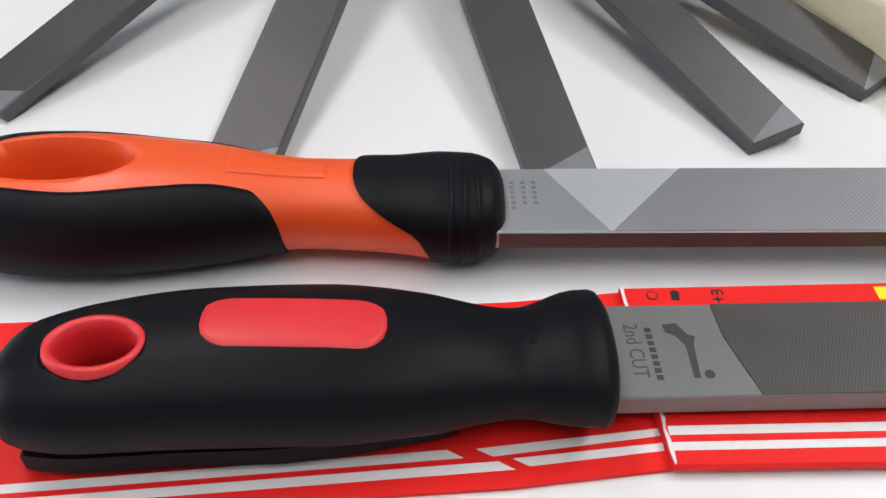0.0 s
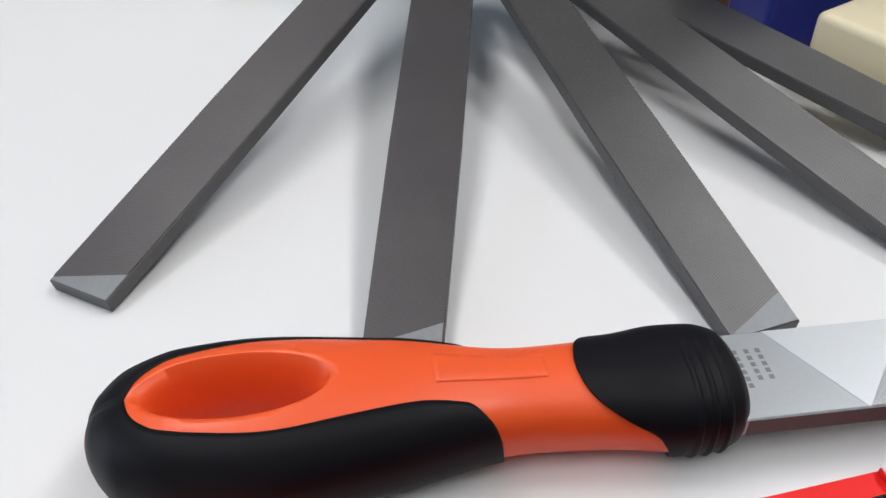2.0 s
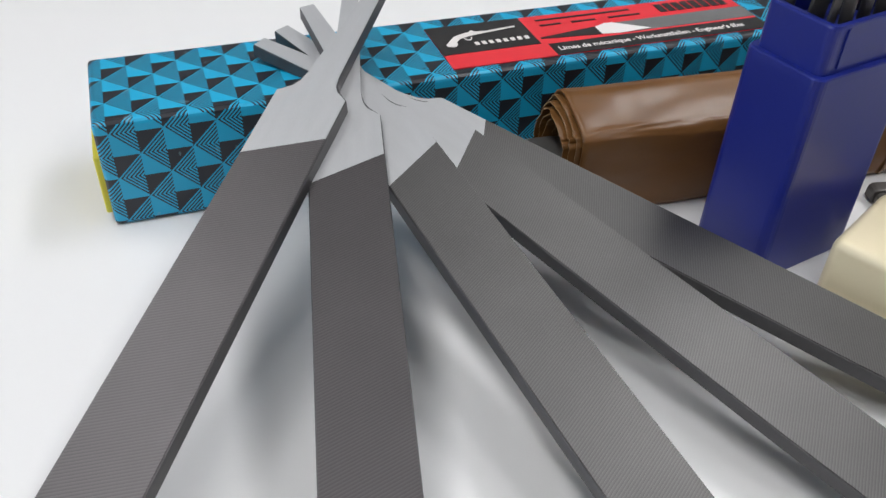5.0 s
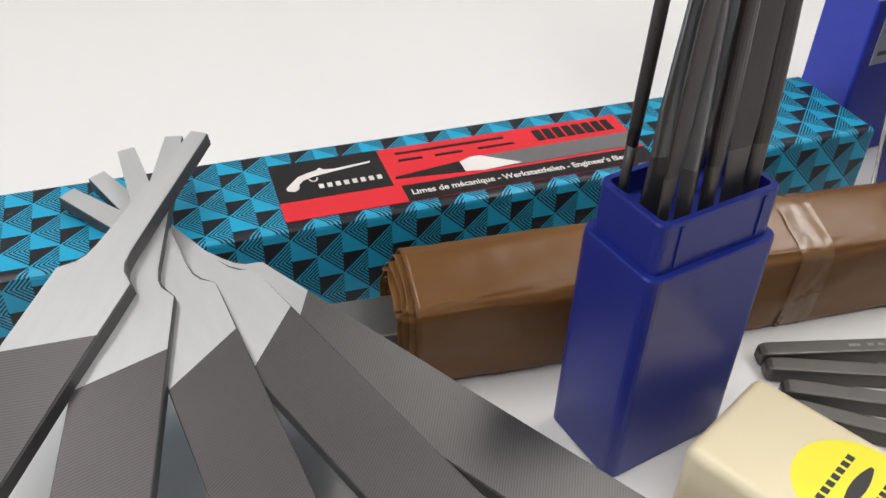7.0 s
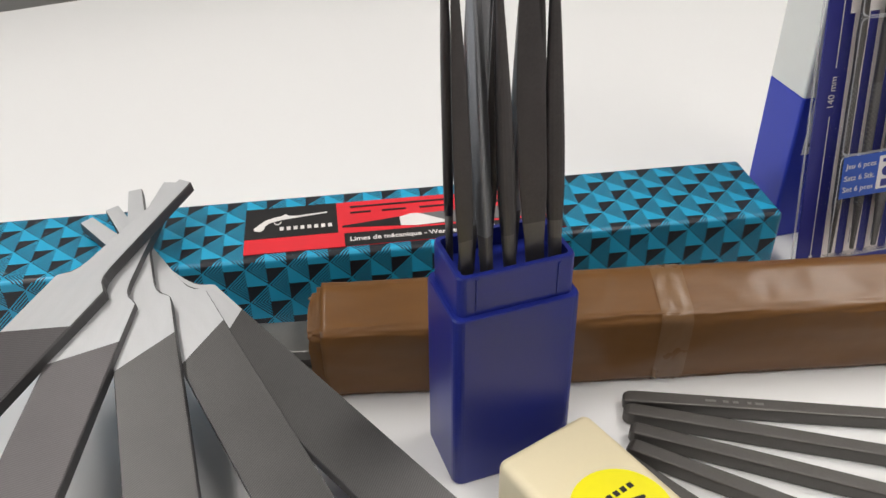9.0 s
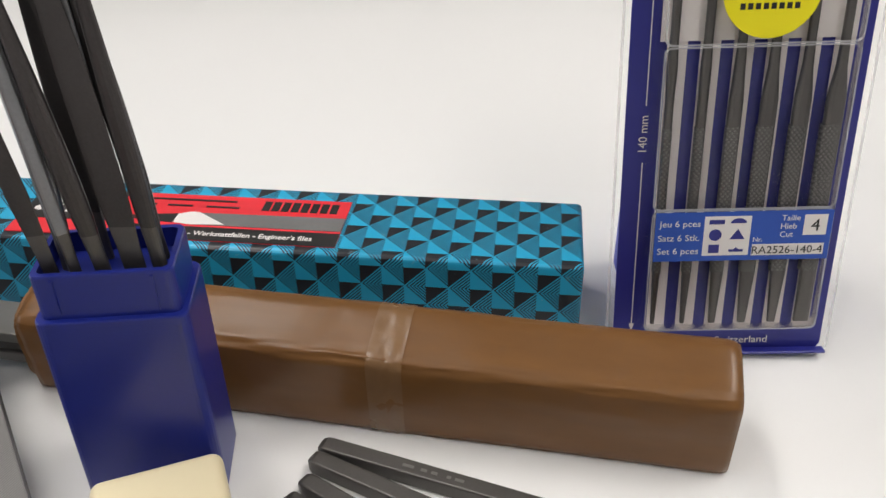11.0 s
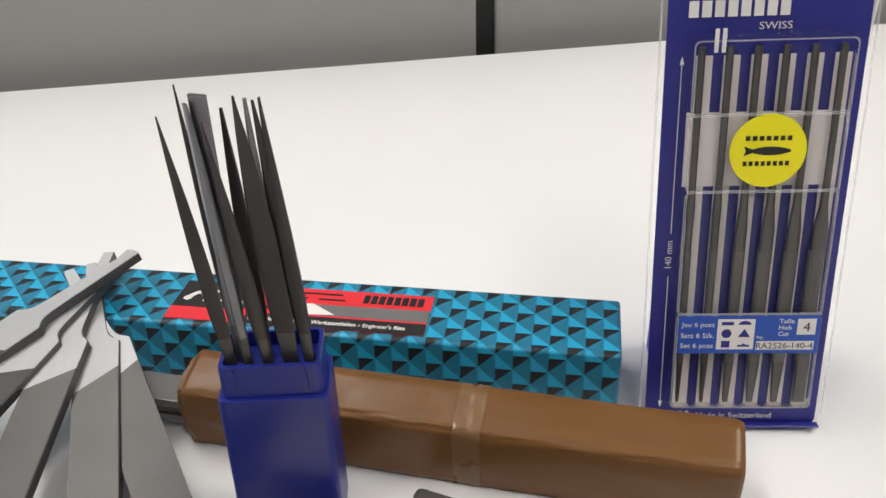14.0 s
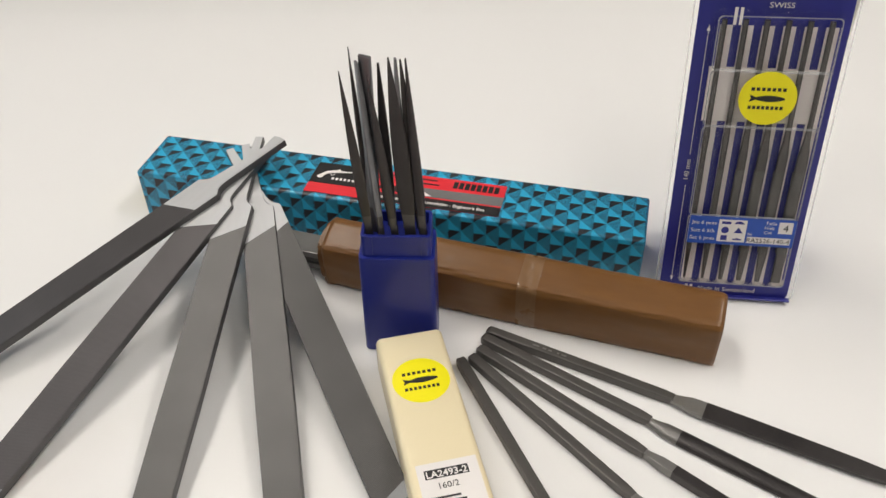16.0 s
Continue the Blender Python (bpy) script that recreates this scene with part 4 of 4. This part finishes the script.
def orange_file():
    L = 0.1252
    f = thing("handled_file", pose(-0.0342, -0.2286, 0, 0, 0, -0.4), "steel file with an orange and black plastic handle", "file")
    cy = [(0, -0.0003), (0.3, -0.0006), (0.55, -0.0002), (0.8, -0.0006), (1, -0.0012)]
    cz = [(0, 0.0122), (0.2, 0.0126), (0.5, 0.0122), (0.72, 0.0116), (0.9, 0.0112), (1, 0.0112)]
    hw = [(0, 0.004), (0.02, 0.0082), (0.06, 0.0134), (0.14, 0.0168), (0.25, 0.0178), (0.45, 0.0150), (0.66, 0.0106), (0.80, 0.0116), (0.89, 0.0132), (0.94, 0.0130), (0.975, 0.0116), (0.992, 0.0095), (1, 0.0070)]
    hh = [(0, 0.004), (0.02, 0.0080), (0.06, 0.0108), (0.14, 0.0127), (0.25, 0.0130), (0.45, 0.0118), (0.66, 0.0092), (0.80, 0.0092), (0.89, 0.0098), (0.94, 0.0096), (0.975, 0.0086), (0.992, 0.0066), (1, 0.0046)]
    hw = [(q, v * 0.965) for q, v in hw]
    tab = (cy, cz, hw, hh)
    steps = [0, 0.006, 0.014, 0.025, 0.04, 0.06, 0.09] + [0.12 + 0.02 * i for i in range(42)] + [0.965, 0.975, 0.985, 0.993, 1.0]
    body = loft([[(s * L, y, z) for y, z in ring_at(tab, s)] for s in steps])
    # long oval hanging hole with flared rims
    hole = []
    for z, g in ((-0.004, 0.0), (0.004, -0.0022), (0.0125, -0.0030), (0.021, -0.0022), (0.0245, -0.0004), (0.0262, 0.0012), (0.030, 0.003)):
        hole.append([(0.0279 + (0.0180 + g) * math.cos(2 * math.pi * k / 48), -0.0002 + (0.0080 + g * 0.8) * math.sin(2 * math.pi * k / 48), z) for k in range(48)])
    body = solid_minus(body, loft(hole))
    b = part("handle", body, M_ORANGE, f, "bright orange plastic handle with a long hanging hole", smooth=True)
    # raised frame on the top of the neck
    part("name_frame", patch(tab, 0.512, 0.695, lambda s: 74, lambda s: 100, L, 0.0003, ns=24, nt=10), M_ORANGE, b, smooth=True)
    # black rubber on both flanks, joined round the butt end
    top = [(0, 88), (0.066, 88.5), (0.070, 92), (0.078, 101), (0.092, 109), (0.12, 117), (0.18, 123), (0.27, 126), (0.40, 121), (0.49, 118), (0.56, 124), (0.592, 146), (0.608, 175), (0.618, 225)]
    top = [(q, v - 2.5 * min(1, max(0, (q - 0.07) / 0.1))) for q, v in top]
    far = [(q, v + 24.0 * min(1, max(0, (q - 0.09) / 0.30))) for q, v in top]
    bottom = [(0, 270), (0.3, 264), (0.5, 258), (0.618, 245)]
    part("grip", patch(tab, 0.002, 0.618, lambda s: curve_at(top, s), lambda s: curve_at(bottom, s), L, 0.0007, ns=140), M_RUBBER, f, "black rubber grip on the flank", smooth=True)
    part("grip", patch(tab, 0.002, 0.618, lambda s: 180 - curve_at(bottom, s) - 0.0, lambda s: 180 - curve_at(far, s), L, 0.0007, ns=140), M_RUBBER, f, "black rubber grip on the flank", smooth=True)
    # black ferrule end: a tongue on top that widens down the sides
    half = [(0.734, 2), (0.740, 20), (0.754, 38), (0.780, 56), (0.810, 71), (0.842, 84), (0.862, 100), (0.873, 130), (0.880, 180), (1.0, 180)]
    part("ferrule", patch(tab, 0.734, 1.0, lambda s: 90 - curve_at(half, s), lambda s: 90 + curve_at(half, s), L, 0.0008, ns=160, nt=64, closed=True), M_RUBBER, f, "black rubber nose of the handle", smooth=True)
    for k, s in enumerate((0.905, 0.928, 0.951)):
        rr = [ring_at(tab, s, n=40, grow=0.0006 + 0.0007 * math.sin(math.pi * j / 4)) for j in range(5)]
        sel = [[(s * L - 0.0009 + 0.00045 * j, y, z) for y, z in r[9:26]] for j, r in enumerate(rr)]
        bm = bmesh.new()
        vs = [[bm.verts.new(p) for p in r] for r in sel]
        for p, q in zip(vs, vs[1:]):
            for i in range(len(p) - 1):
                bm.faces.new((p[i], p[i + 1], q[i + 1], q[i]))
        part("rib", bm, M_RUBBER, f, smooth=True)
    # blade
    w, zt, th = 0.0112, 0.0135, 0.0048
    bl = part("blade", slab(0.116, 0.340, -w, w, zt - th, zt, 0.0003, 1), M_LSTEEL, f)
    bl.location = (-0.0023, -0.0011, 0)
    part("cut_face", plate([(0.1507, -w + 0.0002), (0.340, -w + 0.0002), (0.340, w - 0.0002), (0.1695, w - 0.0002)], zt, zt + 0.0002), M_LTEETH, bl, "face cut with crossed teeth")
    part("ground_mark", plate([(0.1376, w - 0.0002), (0.1501, -w + 0.0002), (0.1505, -w + 0.0002), (0.1694, w - 0.0002)], zt, zt + 0.0001), M_WSTEEL, bl, "paler ground triangle")
    # near flank only, its shade painted as a dark sheet on pale steel
    part("shaded_side_face", slab(0.126, 0.340, -w - 0.0001, -w + 0.0004, zt - th + 0.0003, zt - 0.0004), M_SIDE, bl)
    for k, (xa, n) in enumerate(((0.1292, 6), (0.1318, 5), (0.1342, 5))):
        for i in range(n):
            part("stamp", slab(xa, xa + 0.0010, 0.0065 - 0.0018 * i - 0.0011, 0.0065 - 0.0018 * i, zt, zt + 0.00006), M_FAINT, bl)
    return f


M_FAINT = noisy("faint_etched_mark", (0.20, 0.20, 0.20), (0.27, 0.27, 0.27), 90, rough=0.6, metal=0.5)
M_STAMP = noisy("etched_mark", (0.045, 0.045, 0.045), (0.08, 0.08, 0.08), 90, rough=0.6, metal=0.4)
M_WSTEEL = noisy("white_ground_steel", (0.62, 0.64, 0.66), (0.71, 0.73, 0.75), 50, rough=0.45, metal=0.7, fine=800, bump=0.05)
orange_file()


# ---- red card sleeve and the handled file on it ----
def sleeve():
    s = thing("card_sleeve", pose(0, 0, 0), "flat red printed card sleeve with white stripes", "sleeve")
    part("panel", plate([(-0.0325, -0.3030), (0.0879, -0.2963), (0.1190, -0.2928), (0.1180, -0.2480), (0.0913, -0.2508), (-0.0359, -0.2562)], 0.0002, 0.0012), M_SLEEVE, s, "worn lower panel")
    up = part("panel", plate([(0.1178, -0.2938), (0.340, -0.2938), (0.340, -0.2450), (0.1155, -0.2486), (0.1162, -0.2600), (0.1158, -0.2720)], 0.0014, 0.0032, 0.0004), M_SLEEVE, s)
    for a, b in ((-0.2868, -0.2848), (-0.2902, -0.2884)):
        part("stripe", plate([(0.1182, a - 0.0003), (0.340, a + 0.0012), (0.340, b + 0.0012), (0.1182, b - 0.0003)], 0.0032, 0.0033), M_WHITE, up)
    for xa, ya, xb, yb, wd in ((0.0854, -0.2890, 0.1172, -0.2850, 0.0017), (0.0920, -0.2912, 0.1172, -0.2883, 0.0017), (-0.0330, -0.2975, 0.0800, -0.2892, 0.0018), (-0.0328, -0.3005, 0.0893, -0.2918, 0.0018)):
        part("stripe", plate([(xa, ya - wd / 2), (xb, yb - wd / 2), (xb - 0.003 * (xb < 0.1), yb + wd / 2), (xa - 0.003 * (xa > 0), ya + wd / 2)], 0.0012, 0.0013), M_WHITE, s)
    # torn paper fibre along the step between the panels
    rng = random.Random(9)
    left = [(0.1150 + 0.0005 * rng.random(), -0.2486 - 0.0451 * i / 18) for i in range(19)]
    right = [(x + 0.0003 + 0.0005 * rng.random(), y) for x, y in left]
    part("torn_edge", plate([(x + 0.0004 + 0.0022 * (-y - 0.2486) / 0.0451, y + 0.0004) for x, y in left + right[::-1]], 0.0030, 0.0034), M_WHITE, up, "white torn paper edge")
    # small printed marks: a ring, a slug and short bars
    part("printed_ring", plate(disc(0.1222, -0.2512, 0.0013, 20), 0.0032, 0.0033), M_INK, up)
    part("printed_ring", plate(disc(0.1222, -0.2512, 0.0010, 20), 0.0033, 0.0034), M_SLEEVE, up)
    part("printed_mark", plate([(0.1262, -0.2525), (0.1278, -0.2528), (0.1282, -0.2505), (0.1276, -0.2497), (0.1263, -0.2500)], 0.0032, 0.0033), M_INK, up)
    for xa, xb, ya, yb in ((0.1352, 0.1378, -0.2500, -0.2496), (0.1352, 0.1356, -0.2500, -0.2512), (0.1363, 0.1367, -0.2500, -0.2512), (0.1374, 0.1378, -0.2500, -0.2512), (0.1360, 0.1364, -0.2535, -0.2516), (0.1350, 0.1374, -0.2527, -0.2523)):
        strip(xa, xb, min(ya, yb), max(ya, yb), 0.0032, M_INK, up)
    part("yellow_patch", slab(0.1712, 0.1900, -0.2530, -0.2492, 0.0032, 0.0033), M_YELLOW, up)
    return s


sleeve()


def black_file():
    L = 0.1104
    f = thing("handled_file", pose(-0.0026, -0.2768, 0.0034, 0, 0, 0.5), "steel file with a black plastic handle and red inlays", "file")
    cy = [(0, -0.0060), (0.12, -0.0045), (0.3, -0.0024), (0.6, -0.0012), (1, 0.0)]
    cz = [(0, 0.0115), (0.3, 0.0118), (0.6, 0.0108), (0.84, 0.0088), (0.95, 0.0098), (1, 0.0092)]
    hw = [(0, 0.0035), (0.02, 0.0075), (0.06, 0.0100), (0.15, 0.0118), (0.32, 0.0128), (0.52, 0.0132), (0.68, 0.0118), (0.84, 0.0092), (0.93, 0.0112), (0.975, 0.0118), (0.992, 0.0100), (1, 0.0070)]
    hh = [(0, 0.0035), (0.02, 0.0072), (0.06, 0.0095), (0.15, 0.0108), (0.32, 0.0116), (0.52, 0.0114), (0.68, 0.0102), (0.84, 0.0082), (0.93, 0.0100), (0.975, 0.0096), (0.992, 0.0082), (1, 0.0058)]
    cz, hh = ([(p, v * 0.96) for p, v in t] for t in (cz, hh))
    hw = [(p, v * 1.24) for p, v in hw]
    tab = (cy, cz, hw, hh)
    steps = [0, 0.006, 0.014, 0.025, 0.04, 0.06, 0.09] + [0.12 + 0.02 * i for i in range(42)] + [0.97, 0.98, 0.988, 0.994, 1.0]
    body = loft([[(s * L, y, z) for y, z in ring_at(tab, s, power=2.15)] for s in steps])

    def oval(cx, cyy, a, b, rows):
        return [[(cx + (a + g) * math.cos(2 * math.pi * k / 40), cyy + (b + g) * math.sin(2 * math.pi * k / 40), z) for k in range(40)] for z, g in rows]

    body = solid_minus(body, loft(oval(0.0196, -0.0056, 0.0088, 0.0066, ((-0.004, 0), (0.030, 0)))))
    b = part("handle", body, M_GRIP, f, "black plastic handle", smooth=True)
    # red eyelet through the butt
    prof = [(0.0018, 0.0), (0.0130, -0.0004), (0.0207, 0.0002), (0.0219, -0.0002), (0.0221, -0.0009), (0.0216, -0.0016), (0.0198, -0.0021), (0.0020, -0.0026)]
    bm = loft(oval(0.0196, -0.0056, 0.0088, 0.0066, prof) + oval(0.0196, -0.0056, 0.0088, 0.0066, prof[:1]), caps=False)
    bmesh.ops.remove_doubles(bm, verts=bm.verts, dist=1e-6)
    part("eyelet", bm, M_RED, b, "red plastic eyelet", smooth=True)
    # red inlay on the top
    bm = bmesh.new()
    rows = []
    for i in range(33):
        s = 0.330 + 0.300 * i / 32
        e = min(1.0, math.sqrt(max(0, 1 - (max(0, abs(i / 16 - 1) - 0.66) / 0.34) ** 2)))
        c0, c1, a, bb = (curve_at(t, s) for t in tab)
        row = []
        for j in range(13):
            y = -0.0012 + (-0.0062 + 0.0124 * j / 12) * max(e, 0.02)
            up = 0.0005 if 0 < j < 12 and 0 < i < 32 else -0.0004
            row.append(bm.verts.new((s * L, y, c1 + (bb + up) * (1 - (abs(y - c0) / a) ** 2.15) ** (1 / 2.15))))
        rows.append(row)
    for p, q in zip(rows, rows[1:]):
        for k in range(12):
            bm.faces.new((p[k], p[k + 1], q[k + 1], q[k]))
    part("inlay", bm, M_RED, b, "red oval inlay", smooth=True)
    # flat base shell under the grip
    side = [(curve_at(hw, q) * (0.84 - 0.16 * max(0, (q - 0.45) / 0.3)), q) for q in [0.045, 0.052, 0.065, 0.085] + [0.1 + 0.02 * i for i in range(33)]]
    base = [(q * L, curve_at(cy, q) - 0.0006 - e) for e, q in side] + [(q * L, curve_at(cy, q) - 0.0006 + e) for e, q in side[::-1]]
    part("base_shell", plate(base, 0.0002, 0.0046, 0.0006), M_GRIP, b)
    # small moulded marks on the neck
    for k, x in enumerate((0.0945, 0.0975, 0.1005)):
        part("moulded_mark", slab(x, x + 0.0016, -0.0030, 0.0015, 0.0162, 0.0169, 0.0003), M_GRIP, b)
    w, zt, th = 0.0117, 0.0062, 0.0048
    bl = part("blade", slab(0.106, 0.340, -w + 0.0041, w + 0.0041, zt - th, zt, 0.0003, 1), M_LSTEEL2, f)
    bl.location.x = -0.0014
    o = 0.0041
    part("cut_face", plate([(0.1392, -w + o + 0.0002), (0.340, -w + o + 0.0002), (0.340, w + o - 0.0002), (0.1352, w + o - 0.0002), (0.1356, o + 0.003), (0.1375, o - 0.005)], zt, zt + 0.0002), M_WTEETH, bl, "face cut with fine crossed teeth")
    lettering("2nd CUT", 0.1164, 0.0106, zt, 0.0042, M_SIDE, bl, turn=-90, width=0.0135)
    for i in range(8):
        strip(0.1204, 0.1217, -0.0035 + 0.0017 * i, -0.0024 + 0.0017 * i, zt, M_STAMP, bl)
    part("emblem", plate([(x + 0.0025, y - 0.0022) for x, y in ((0.1218, 0.0125), (0.1245, 0.0128), (0.1262, 0.0098), (0.1275, 0.0092), (0.1268, 0.0070), (0.1262, -0.0010), (0.1250, -0.0010), (0.1252, 0.0070), (0.1238, 0.0095), (0.1220, 0.0105))], zt, zt + 0.00008), M_STAMP, bl)
    part("stamp", plate(disc(0.1306, -0.0024, 0.0010, 16), zt, zt + 0.00008), M_STAMP, bl)
    return f


M_LSTEEL2 = noisy("warm_pale_steel", (0.20, 0.20, 0.198), (0.27, 0.27, 0.266), 50, rough=0.48, metal=0.75, fine=800, bump=0.05)
black_file()
